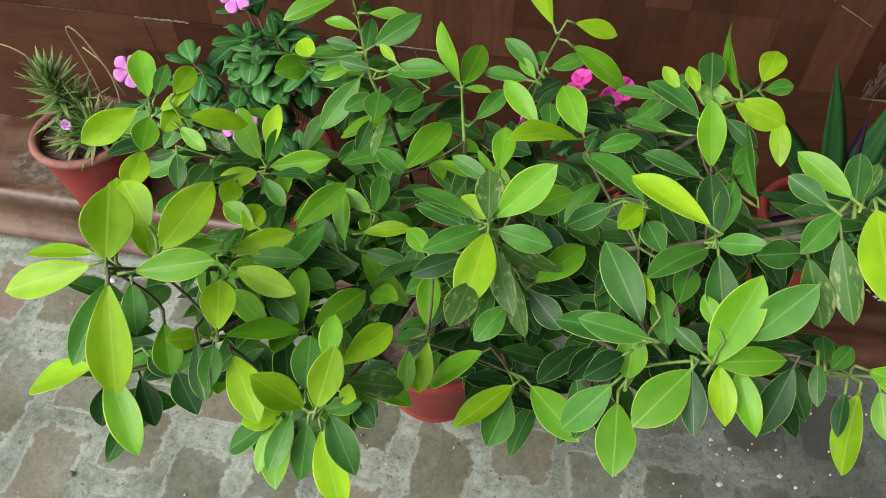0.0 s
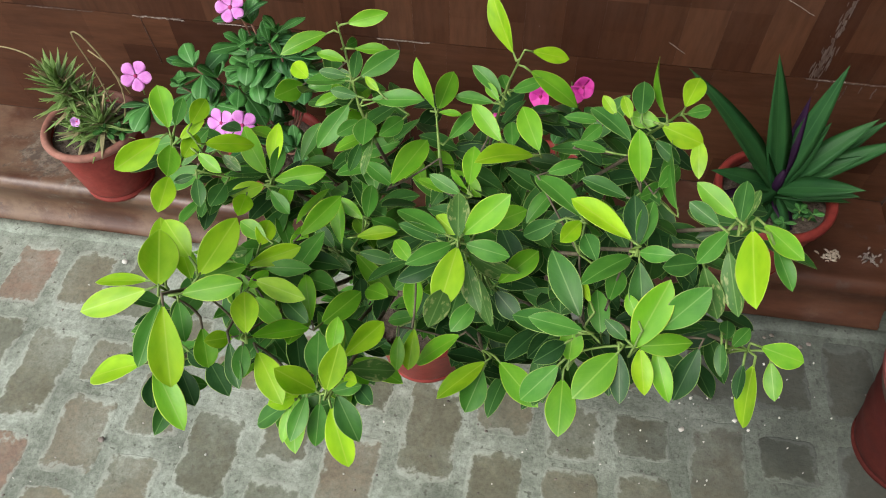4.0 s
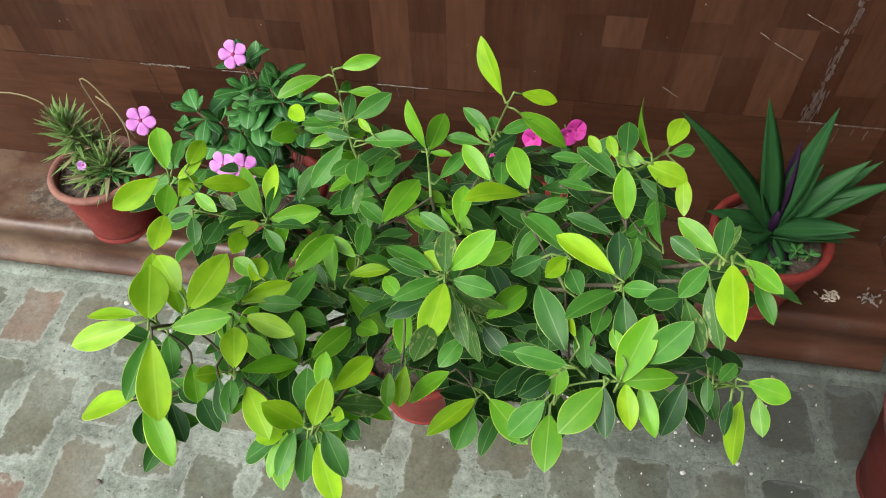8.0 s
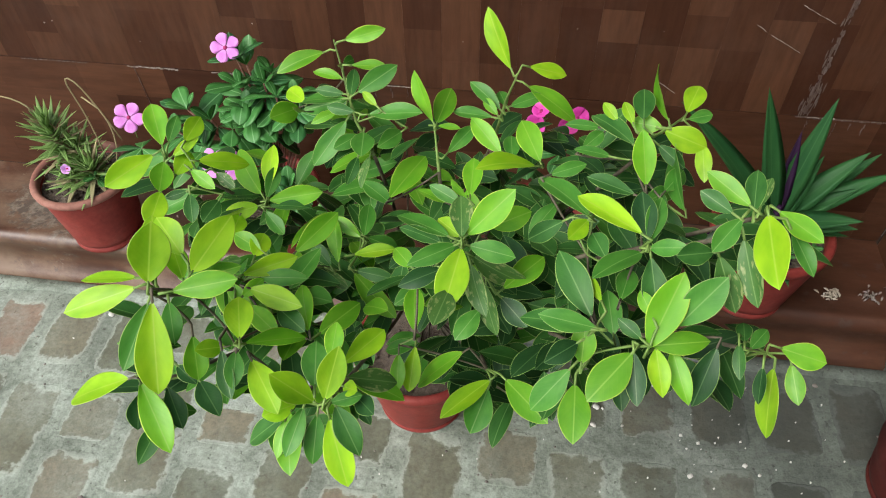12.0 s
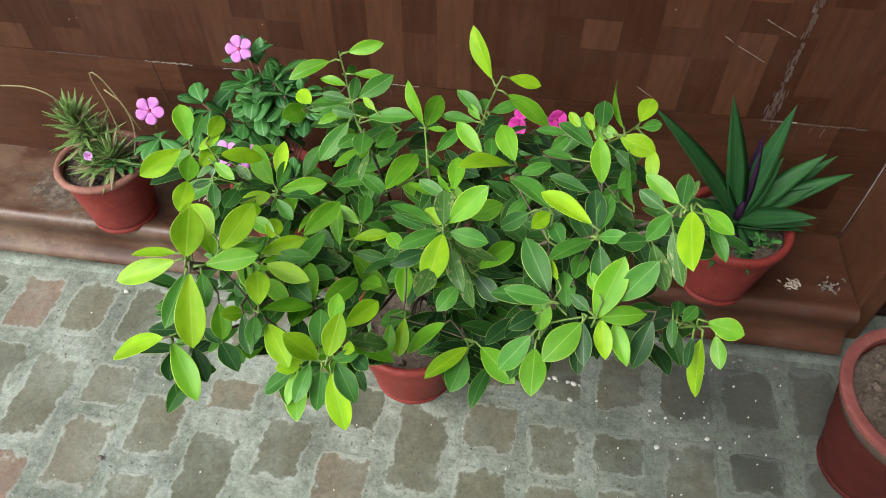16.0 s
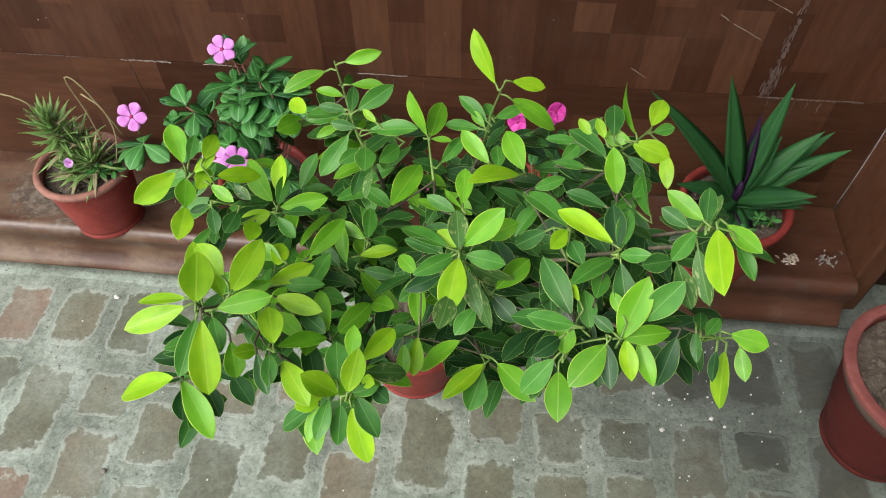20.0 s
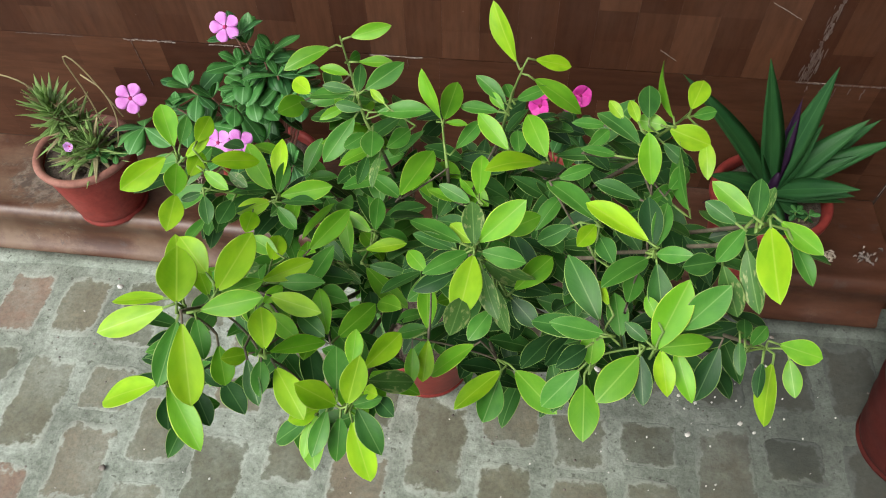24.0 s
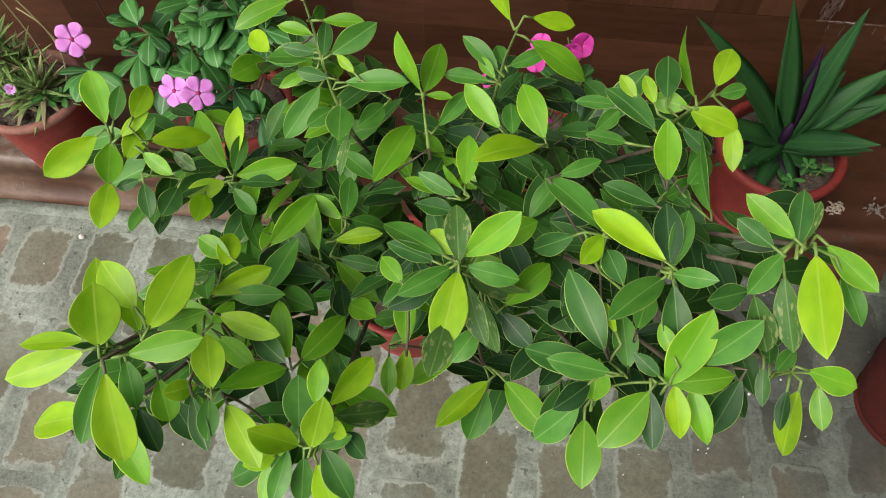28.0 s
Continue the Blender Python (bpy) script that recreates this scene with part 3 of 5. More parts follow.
flower_pot(ficus, 0.110, 0.081, 0.180, 0.155, (POT, POT))
clods(ficus, 0.09, 0.155, 60, 3, SOIL)

spiky = empty("potted_haworthia", (-0.706, -0.172, LEDGE_Z), "spiky green rosettes in a dusty red pot on the sill", "potted plant")
flower_pot(spiky, 0.089, 0.070, 0.162, 0.140, (POT, POT_RIM), 0.0, 0.012)
clods(spiky, 0.075, 0.140, 50, 4, SOIL)

vinca_pot = empty("potted_periwinkle", (-0.335, -0.155, LEDGE_Z), "pink flowering periwinkle in a red pot on the sill", "potted plant")
flower_pot(vinca_pot, 0.088, 0.066, 0.150, 0.128, (POT, POT))
clods(vinca_pot, 0.07, 0.128, 40, 5, SOIL)

mag_pot = empty("potted_periwinkle", (0.175, -0.160, LEDGE_Z), "magenta flowering periwinkle in a red pot behind the fig", "potted plant")
flower_pot(mag_pot, 0.085, 0.066, 0.145, 0.122, (POT, POT))

rhoeo = empty("potted_spiderwort", (0.580, -0.166, LEDGE_Z), "dark green sword-leaved plant with purple undersides in a red pot", "potted plant")
flower_pot(rhoeo, 0.098, 0.072, 0.178, 0.153, (POT, POT))
clods(rhoeo, 0.075, 0.153, 40, 7, SOIL)

old_pot = empty("flower_pot", (0.867, -0.485, 0.0), "old dark red clay pot with faded pink rim, soil only", "flower pot")
flower_pot(old_pot, 0.134, 0.088, 0.254, 0.229, (POT_OLD, POT_OLD_RIM), 0.0, 0.011, True)
for rim_ob in [o for o in bpy.data.objects if o.name.startswith("rim") and o.parent and o.parent.parent == old_pot]:
    lip_edge = rim_ob.modifiers.new("edge", "EDGE_SPLIT")
    lip_edge.split_angle = radians(38)
neck = part("neck", lathe(bmesh.new(), [(0.1230, 0.203), (0.1290, 0.206), (0.1385, 0.241), (0.1310, 0.242)], 56, 0.006), NECK, old_pot)
neck.matrix_parent_inverse = Matrix.Identity(4)
clods(old_pot, 0.114, 0.229, 150, 8, [SOIL], 0.008)

# ---------- leaves and twigs of the fig ----------
FIG_SHAPES = [(ovate(0.55, 0.72), 0.14, 0.07), (ovate(0.51, 0.70), 0.26, 0.05), (ovate(0.58, 0.72), 0.06, 0.10), (ovate(0.53, 0.78), 0.34, 0.08)]
FIG_LEAVES = {}
for tone, leaf_mat in enumerate(FICUS):
    for k, (shape, bend, fold) in enumerate(FIG_SHAPES):
        edge = MARGIN_YOUNG if tone in (3, 4) else MARGIN_DARK
        FIG_LEAVES[tone, k] = leaf_mesh("leaf", shape, [leaf_mat, edge], bend, fold, 0.010, 12, 0.060, 0.10 * (k - 1.5), 0.012, True)
fig_rnd = random.Random(21)
FORK = [Vector((-0.012, -0.408, 0.250)), Vector((0.020, -0.430, 0.285)), Vector((-0.030, -0.425, 0.300))]


def child_mesh(name, me, parent, m):
    ob = new(name, me)
    ob.parent = parent
    ob.matrix_parent_inverse = parent.matrix_world.inverted()
    ob.matrix_basis = m
    return ob



def over_soil(p):
    """True in the gap that the crown leaves open above the pot, seen from the yard."""
    s = 1.11 / (1.26 - p.z)
    return abs(0.145 + (p.x - 0.145) * s + 0.055) < 0.045 and -0.52 < -1.08 + (p.y + 1.08) * s < -0.36


bm = bmesh.new()
tube(bm, [(-0.010, -0.395, 0.125), (-0.014, -0.400, 0.18), (-0.010, -0.405, 0.22), FORK[0] + Vector((0, 0, 0.01))], [0.013, 0.011, 0.010, 0.008], 10)
tube(bm, bow(FORK[0], FORK[1], (0.004, 0, 0), 3), [0.008, 0.0075, 0.007, 0.006], 8)
tube(bm, bow(FORK[0], FORK[2], (-0.004, 0, 0), 3), [0.008, 0.0075, 0.007, 0.006], 8)
part("trunk", bm, BARK, ficus)


def twig(node, leaves, shoot=()):
    """A branch from the trunk to a node, or to the foot of an upright shoot, with stalks to its leaves."""
    node = Vector(node)
    tip = Vector(shoot[0]) if shoot else node
    root = FORK[1] if tip.x > 0.02 else FORK[2]
    span = tip - root
    bm = bmesh.new()
    line = bow(root, tip, Vector((0.04 * span.x, 0.12 * span.length, -0.12 * span.length)), 8)
    tube(bm, line, [0.0036 - 0.0018 * k / 8 for k in range(9)], 7, 0)
    if shoot:
        fine = [Vector(a).lerp(Vector(b_), q / 3) for a, b_ in zip(shoot, shoot[1:]) for q in range(3)] + [Vector(shoot[-1])]
        tube(bm, fine, [0.0019 - 0.0011 * k / len(fine) for k in range(len(fine))], 7, 1)
        line = line[:5] + fine
    ob = part("branch", bm, [BARK, STEM], ficus)
    placed = []
    for dx, dy, dz, yaw, pitch, roll, length, width, tone in leaves:
        at = node + Vector((dx, dy, dz)) / 1000
        start = min(line[4:], key=lambda p: (p - at).length)
        if (at - start).length > 0.030:
            # a side shoot carries leaves that stand far from the node
            near = min(placed, key=lambda p: (p - at).length, default=start)
            start = near if (near - at).length < (at - start).length else start
        y, p = radians(yaw), radians(pitch)
        d = Vector((math.cos(y) * math.cos(p), math.sin(y) * math.cos(p), math.sin(p)))
        stalk = at - d * 0.008
        away = (start - stalk).length
        part("leaf_stalk", tube(bmesh.new(), bow(start, stalk, Vector((0, 0.10, -0.12)) * away, 5) + [at + d * 0.002], [0.0010, 0.0010, 0.0010, 0.0011, 0.0012, 0.0012, 0.0010], 5), STEM if away < 0.035 else BARK, ob)
        placed.append(stalk)
        kind = int(tone) + (1 if tone < 5 and fig_rnd.random() < tone % 1 else 0)
        child_mesh("leaf", FIG_LEAVES[kind, fig_rnd.choice((0, 0, 1, 2, 3))], ob, turned(at, yaw, pitch, roll, length / 950, width / 930))
    # older leaves of the same branch, deeper in the crown, greens darkened for shade
    inward = (node - Vector((0.145, -1.08, 1.26))).normalized()
    across = inward.cross(Vector((0, 0, 1))).normalized()
    high = across.cross(inward)
    middle = Vector((0.08, -0.64, 0.70)) - node
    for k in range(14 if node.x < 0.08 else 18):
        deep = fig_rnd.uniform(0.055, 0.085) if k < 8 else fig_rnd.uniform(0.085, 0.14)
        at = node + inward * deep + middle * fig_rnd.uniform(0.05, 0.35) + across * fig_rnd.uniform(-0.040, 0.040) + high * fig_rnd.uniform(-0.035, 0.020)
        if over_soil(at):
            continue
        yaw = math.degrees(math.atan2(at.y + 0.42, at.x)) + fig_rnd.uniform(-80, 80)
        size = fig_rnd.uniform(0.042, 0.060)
        # twigs on the right draw darker tones, which dims that side
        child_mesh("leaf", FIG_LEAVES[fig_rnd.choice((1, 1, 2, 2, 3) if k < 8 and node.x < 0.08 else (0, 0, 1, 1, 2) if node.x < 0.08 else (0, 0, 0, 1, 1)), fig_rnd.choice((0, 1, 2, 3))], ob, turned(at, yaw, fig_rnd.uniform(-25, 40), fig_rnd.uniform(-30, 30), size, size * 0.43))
    return ob


# ---------- the fig's twigs: node, then leaves as base offset (mm), yaw, pitch, roll, length, width (mm), tone ----------
SHOOT_H = [(-0.002, -0.581, 0.753), (-0.029, -0.537, 0.756), (-0.045, -0.502, 0.763), (-0.053, -0.485, 0.779), (-0.058, -0.477, 0.791), (-0.063, -0.469, 0.804)]
SHOOT_J = [(0.109, -0.530, 0.745), (0.113, -0.501, 0.751), (0.116, -0.486, 0.759), (0.122, -0.471, 0.769), (0.125, -0.464, 0.775)]
SHOOT_M = [(0.237, -0.589, 0.782), (0.244, -0.577, 0.793), (0.259, -0.561, 0.792), (0.272, -0.550, 0.795), (0.282, -0.538, 0.796)]
SHOOT_I = [(0.058, -0.567, 0.726), (0.052, -0.542, 0.734), (0.049, -0.533, 0.756)]
twig((-0.212, -0.596, 0.735), [
    (-8, -2, 10, -133, -11, -49, 52, 25, 4),
    (-1, 6, 15, 120, 16, 6, 51, 22, 3.25),
    (2, -5, 5, -73, 0, -21, 41, 21, 3.25),
    (5, 9, 17, 91, 17, 29, 31, 13, 2),
    (10, 0, 8, 51, 11, 36, 30, 11, 3.25),
    (13, -42, 1, -82, -2, -27, 42, 21, 4),
    (17, -17, -1, 85, 2, 35, 32, 18, 3.25),
])
twig((-0.179, -0.601, 0.724), [
    (-13, 18, 28, 82, 7, 36, 33, 18, 3.25),
    (-3, -4, 12, -27, -16, 23, 31, 13, 3.25),
    (1, 7, 14, 41, -31, 31, 53, 19, 3.75),
    (2, -28, 7, -154, -8, -47, 21, 9, 1),
    (5, -31, 7, -70, -25, -12, 29, 14, 1),
    (14, 10, -3, -28, -16, 23, 25, 12, 5),
    (28, -23, -7, -99, 1, -35, 30, 18, 1),
])
twig((-0.127, -0.577, 0.664), [
    (-21, -24, 8, -83, 13, -27, 34, 20, 3.75),
    (-5, -10, 10, -156, -7, -45, 37, 18, 3.25),
    (-4, 2, 16, 127, 2, -44, 73, 27, 3.25),
    (1, 11, 17, 98, 15, -4, 52, 19, 3.25),
    (2, -13, 7, -38, -24, 17, 32, 15, 2),
    (3, -3, 15, 87, 17, 23, 38, 15, 2),
    (4, -4, 13, 19, 1, 44, 55, 21, 3.25),
    (6, -9, 9, 6, -2, 3, 44, 16, 1),
])
twig((-0.151, -0.804, 0.675), [
    (-13, -13, -1, -71, -9, -18, 30, 18, 0),
    (-8, -17, 32, -176, -33, -6, 75, 27, 3.75),
    (-8, -10, 14, -51, -26, -6, 61, 22, 2.5),
    (2, 3, -12, -54, -22, -6, 38, 18, 0),
    (26, 0, 32, -31, -9, 10, 23, 12, 0),
    (31, 9, -6, -46, -8, 1, 37, 20, 0),
])
twig((-0.113, -0.802, 0.801), [
    (-3, -5, 26, -170, -1, 4, 37, 13, 4),
    (-3, -10, 22, -159, -14, -37, 52, 19, 4),
    (3, -13, 10, -97, -24, -30, 47, 17, 2),
    (5, -7, 24, 82, 55, 33, 42, 26, 3.25),
    (6, 2, 23, 111, 15, 15, 46, 18, 4),
    (14, -7, 5, -67, -24, -12, 30, 14, 2),
    (15, -1, -45, -79, -55, -19, 36, 18, 3.25),
])
twig((-0.094, -0.793, 0.798), [
    (-4, -31, 29, -87, -56, -13, 66, 24, 4),
    (1, 0, 13, 124, 7, 5, 29, 15, 3.25),
    (2, 9, 30, 137, 12, -6, 37, 20, 4),
    (2, -18, 23, 19, 3, 38, 44, 18, 3.25),
    (6, 7, 7, 25, 4, 40, 32, 13, 3.25),
    (10, 0, 23, 71, 13, 34, 49, 23, 4),
    (17, -7, -59, -145, 25, -37, 23, 14, 3.75),
])
twig((-0.087, -0.730, 0.733), [
    (-18, 3, 17, 28, -9, 40, 17, 10, 5),
    (1, -2, 10, 35, -3, 39, 47, 17, 3.75),
    (1, 27, 0, 95, -11, 25, 33, 18, 4),
    (4, 36, -2, 156, 10, -24, 30, 16, 3.25),
    (11, -28, 15, 53, 10, 36, 22, 11, 2.5),
    (14, 2, 4, 7, -1, 30, 40, 15, 2),
    (15, -82, 22, -65, -24, 20, 37, 14, 1),
])
twig((-0.052, -0.775, 0.737), [
    (-19, 24, 15, -11, -6, 28, 45, 18, 4),
    (-15, 8, 13, -32, -17, 15, 33, 16, 3.25),
    (-8, -38, 19, -84, -25, -17, 27, 14, 2),
    (-3, -33, 22, 39, -30, -3, 51, 19, 3.25),
    (-2, -37, 34, 110, 1, 11, 38, 21, 3.75),
    (4, 19, -2, -35, -1, 16, 32, 17, 1),
    (33, 4, -9, 112, 2, -25, 47, 17, 3.75),
    (40, 6, -13, 61, -12, 31, 48, 20, 3.25),
])
twig((-0.017, -0.826, 0.713), [
    (-34, 14, 31, -51, -4, 1, 49, 21, 3.75),
    (-4, -16, 0, -92, -24, 4, 28, 10, 3.25),
    (-3, -15, 5, -164, -46, -17, 48, 18, 1),
    (4, -7, 10, -143, 11, -30, 26, 16, 4),
    (9, -7, 7, -101, -23, -19, 37, 15, 1.5),
    (16, 5, 17, 101, 12, 9, 36, 21, 2),
    (17, -4, 10, -174, 56, -34, 46, 21, 3.75),
    (20, -10, 3, -96, -54, -19, 41, 16, 2),
])
twig((0.014, -0.815, 0.718), [
    (-3, -19, 18, 70, 53, 25, 43, 20, 4),
    (-3, 7, 33, 92, 14, 13, 29, 14, 3.25),
    (-3, -14, 5, 21, 3, 28, 25, 11, 2),
    (0, -25, 3, -63, -58, 11, 60, 22, 4),
    (2, -14, 2, -52, -22, 5, 40, 19, 1),
    (5, 9, 25, 61, -12, 28, 47, 19, 4),
    (5, 1, 6, -30, 31, 27, 18, 12, 3.75),
    (7, 7, 10, 26, -37, 36, 46, 18, 5),
    (14, 1, -8, -46, 23, 14, 28, 15, 0),
])
twig((-0.049, -0.645, 0.655), [
    (-22, -10, 31, 55, 12, 35, 56, 21, 3),
    (2, -10, 6, -24, -14, 25, 30, 12, 5),
    (9, -3, 6, 138, 12, -16, 33, 14, 1),
    (11, -13, -2, 171, 4, -32, 39, 14, 1.5),
    (16, 1, 7, 107, 15, -28, 50, 18, 2.5),
])
twig((-0.019, -0.619, 0.653), [
    (-2, -14, 11, 16, 2, 1, 42, 15, 3.5),
    (1, -28, 2, -15, -53, 62, 68, 25, 3),
    (2, 8, 14, 148, 10, -40, 35, 13, 3.5),
    (3, -26, 2, -4, -6, 34, 38, 14, 1),
    (5, 9, 14, 95, 3, 11, 43, 17, 2),
    (8, 10, 13, 12, -36, 44, 35, 17, 2),
])
twig((0.075, -0.706, 0.748), [
    (-19, -3, 0, 131, -4, -20, 27, 14, 3),
    (-14, -33, -50, 99, 1, -7, 47, 17, 3),
    (5, 2, 29, 165, 6, -14, 35, 13, 1),
    (7, -7, 7, -152, -9, -35, 37, 16, 0),
    (12, 4, 35, 151, -9, 1, 53, 19, 2),
    (18, -5, 36, -143, 1, -35, 41, 15, 2),
])
twig((0.097, -0.707, 0.775), [
    (-4, -44, 2, -97, 17, -15, 43, 19, 5),
    (-1, 8, 6, 139, -2, -29, 27, 15, 4),
    (1, -4, 18, 98, 3, 0, 43, 18, 5),
    (1, -6, 9, -97, -9, -11, 56, 24, 4),
    (4, 3, 14, 21, 48, 44, 54, 22, 3),
    (6, -1, 7, -6, -7, 37, 37, 17, 2),
])
twig((0.118, -0.706, 0.743), [
    (-12, -9, 25, -66, -24, 39, 43, 16, 5),
    (-11, -4, 29, 12, -41, 87, 60, 22, 5),
    (-2, -23, -16, -124, -19, -21, 32, 17, 2),
    (-1, -11, 5, -58, -54, 50, 46, 17, 5),
    (1, 20, 39, 30, 6, 36, 35, 19, 3.5),
    (14, -12, -11, -42, -14, 24, 32, 18, 0),
    (15, -10, -3, 50, 2, 25, 48, 20, 3),
])
twig((-0.077, -0.472, 0.745), [
    (-39, 7, -35, -118, 17, -52, 42, 24, 3),
    (-35, 16, -33, 134, -10, -30, 40, 19, 3.5),
    (1, 4, 42, -148, -11, -17, 50, 18, 3),
    (20, -35, -2, -148, -11, -30, 29, 10, 3),
    (24, -17, 26, 171, 5, -16, 31, 11, 3),
    (25, -12, 41, 69, -17, 53, 19, 11, 2),
    (27, -26, 14, 177, 4, -48, 30, 11, 1.5),
], SHOOT_H)
twig((-0.044, -0.497, 0.764), [
    (-6, 22, 44, 7, 17, 58, 42, 15, 3.5),
    (-6, -6, -7, 163, -21, -12, 56, 20, 2),
    (2, -31, -14, -136, -41, -44, 56, 21, 2),
    (2, 6, 26, 5, -2, 17, 36, 13, 3),
    (3, -10, 0, 94, 17, 13, 33, 13, 1),
    (12, -29, -5, 174, 4, -46, 29, 12, 1),
    (12, -15, 9, 21, 31, 54, 47, 20, 2),
], SHOOT_H)
twig((-0.013, -0.547, 0.751), [
    (-12, -7, 2, -137, -7, -44, 26, 14, 2),
    (-6, -33, -2, -103, -24, -23, 29, 12, 1),
    (-5, -6, 6, -81, 7, -10, 39, 22, 2),
    (-4, 12, 14, -3, 10, 18, 54, 20, 2),
    (5, 16, 22, 140, 13, -29, 22, 8, 3.5),
    (7, -35, 2, -97, -25, 29, 32, 12, 5),
    (33, -6, 11, -123, 4, -40, 32, 17, 2),
], SHOOT_H)
twig((0.044, -0.542, 0.738), [
    (-29, -63, -17, 70, -2, 6, 69, 25, 3),
    (4, 10, 21, 133, 54, -70, 51, 19, 3.5),
    (7, 10, 20, 82, 4, 18, 52, 21, 3.5),
    (7, 9, 18, 2, -4, 14, 23, 8, 3),
    (20, -9, -1, 56, 13, 32, 40, 15, 2),
], SHOOT_I)
twig((0.098, -0.551, 0.739), [
    (-25, -70, 0, 161, 7, -5, 29, 11, 3),
    (-11, -72, 3, 155, 9, -35, 34, 13, 2),
    (-5, -66, 3, 136, 13, -72, 26, 9, 3),
    (-4, -62, 3, 92, 4, 4, 47, 18, 3),
    (7, 42, 14, 178, 3, -16, 39, 14, 2),
    (12, 45, 14, 134, 17, -31, 24, 10, 3),
    (13, 54, 15, 143, 17, -17, 42, 15, 2),
    (19, 60, 16, 112, -1, -21, 24, 12, 1.5),
], SHOOT_J)
twig((0.133, -0.506, 0.749), [
    (-15, -46, -6, 135, 17, -32, 48, 18, 3.5),
    (-15, 44, 30, 133, 50, -76, 62, 22, 3.5),
    (-12, 16, 5, 29, 6, 45, 36, 13, 2),
    (-4, -50, -8, 97, 3, -5, 32, 16, 2),
    (3, 49, 31, 17, -21, 39, 42, 15, 3.5),
    (4, 35, 17, -7, -34, 17, 62, 23, 3),
    (18, -66, 0, -142, 23, 8, 69, 25, 3.5),
    (23, -54, -5, 112, 4, -21, 57, 23, 3),
], SHOOT_J)
twig((0.198, -0.697, 0.772), [
    (-35, 64, 24, 25, 5, 40, 32, 12, 1.5),
    (-21, 18, 18, 179, -45, -50, 36, 16, 1),
    (-2, 21, 22, 134, -4, 8, 58, 21, 2.65),
    (-2, 18, 22, -121, 7, -22, 30, 15, 3.5),
    (5, -56, -8, 117, 11, -20, 59, 23, 0.5),
    (12, -45, -2, 115, 14, -56, 22, 8, 4),
    (13, -17, 16, 112, -2, -23, 28, 16, 0.5),
    (23, -63, -18, 99, 14, -12, 36, 17, 2),
])
twig((0.238, -0.697, 0.787), [
    (-14, -41, -18, 75, 5, 2, 30, 16, 2.65),
    (-7, 37, 20, 164, 7, -15, 39, 14, 1.5),
    (-4, -9, 24, 145, 1, -1, 57, 21, 3.5),
    (-2, -12, 7, -134, 12, 9, 54, 20, 1.5),
    (2, -6, 12, 96, 16, -13, 43, 19, 0.5),
    (3, -6, 12, 76, 14, -3, 41, 15, 1.5),
    (4, -9, 10, -24, 31, 47, 30, 13, 2),
    (5, -15, 7, -80, -25, 15, 44, 19, 0.5),
])
twig((0.294, -0.710, 0.822), [
    (-13, -17, 0, -155, 13, -36, 31, 16, 1.5),
    (-10, -19, 0, -48, -52, 39, 45, 17, 5),
    (-2, 5, 18, 146, 11, -42, 27, 13, 0.5),
    (4, 3, 17, -129, -18, -13, 33, 15, 1.5),
    (6, -9, 9, -69, -39, 47, 48, 17, 5),
])
twig((0.317, -0.698, 0.835), [
    (-13, -1, 8, 141, 12, -42, 38, 15, 3.5),
    (-11, -5, 5, 81, 11, -18, 38, 14, 1.5),
    (-7, -2, 7, 69, 14, -41, 28, 10, 5),
    (-6, -16, 16, -93, 0, 34, 63, 23, 4),
    (6, -2, 7, -58, 10, 43, 39, 15, 2.65),
    (11, -20, 8, -63, -24, 6, 34, 12, 1.5),
])
twig((0.228, -0.570, 0.778), [
    (-37, -7, 1, 48, 11, 30, 27, 13, 2),
    (-22, 17, 8, -179, 2, -22, 30, 11, 2.65),
    (-12, -16, 3, 174, 4, -14, 31, 11, 2),
    (-7, 17, 17, 127, 15, -34, 22, 10, 4),
    (6, 9, 21, 111, 16, -25, 24, 10, 4),
    (7, -11, 14, 130, -5, -1, 54, 19, 1.5),
    (15, 15, 22, 88, 6, -8, 39, 19, 1.5),
    (19, -46, -1, 109, 54, -22, 46, 19, 3.5),
    (19, -55, -11, 42, -12, 35, 33, 16, 2.65),
], SHOOT_M)
twig((0.275, -0.560, 0.779), [
    (-17, -9, 6, -33, -21, 44, 30, 13, 1.5),
    (-14, 4, 15, 161, -7, -50, 28, 16, 2.65),
    (-13, 2, 14, -10, -15, 50, 40, 22, 3.5),
    (-11, -54, -9, 58, 2, 17, 33, 16, 2),
    (-9, 11, 18, 102, 24, -87, 55, 20, 2.65),
    (5, -76, -8, 92, 5, -75, 78, 28, 2.65),
    (8, 25, 17, 70, 3, 8, 41, 19, 3.5),
    (9, 19, 15, 19, 3, 44, 23, 12, 2.65),
    (23, 0, 4, -85, -26, 17, 36, 14, 3.5),
], SHOOT_M)
twig((0.207, -0.773, 0.746), [
    (-16, -10, -9, -146, -51, -25, 48, 21, 2.65),
    (-14, -4, 18, -139, 0, -23, 30, 16, 0),
    (-11, -17, -19, -90, -8, 4, 45, 23, 3.5),
    (-10, -2, 34, 156, -25, -10, 55, 20, 1.5),
    (-9, -10, 0, 91, 55, -6, 33, 18, 2.65),
    (-3, -2, 36, 176, 7, -34, 41, 16, 1.5),
    (27, -3, 11, -130, -17, -14, 48, 25, 3.5),
    (28, -2, 11, -83, -25, 12, 38, 15, 0),
])
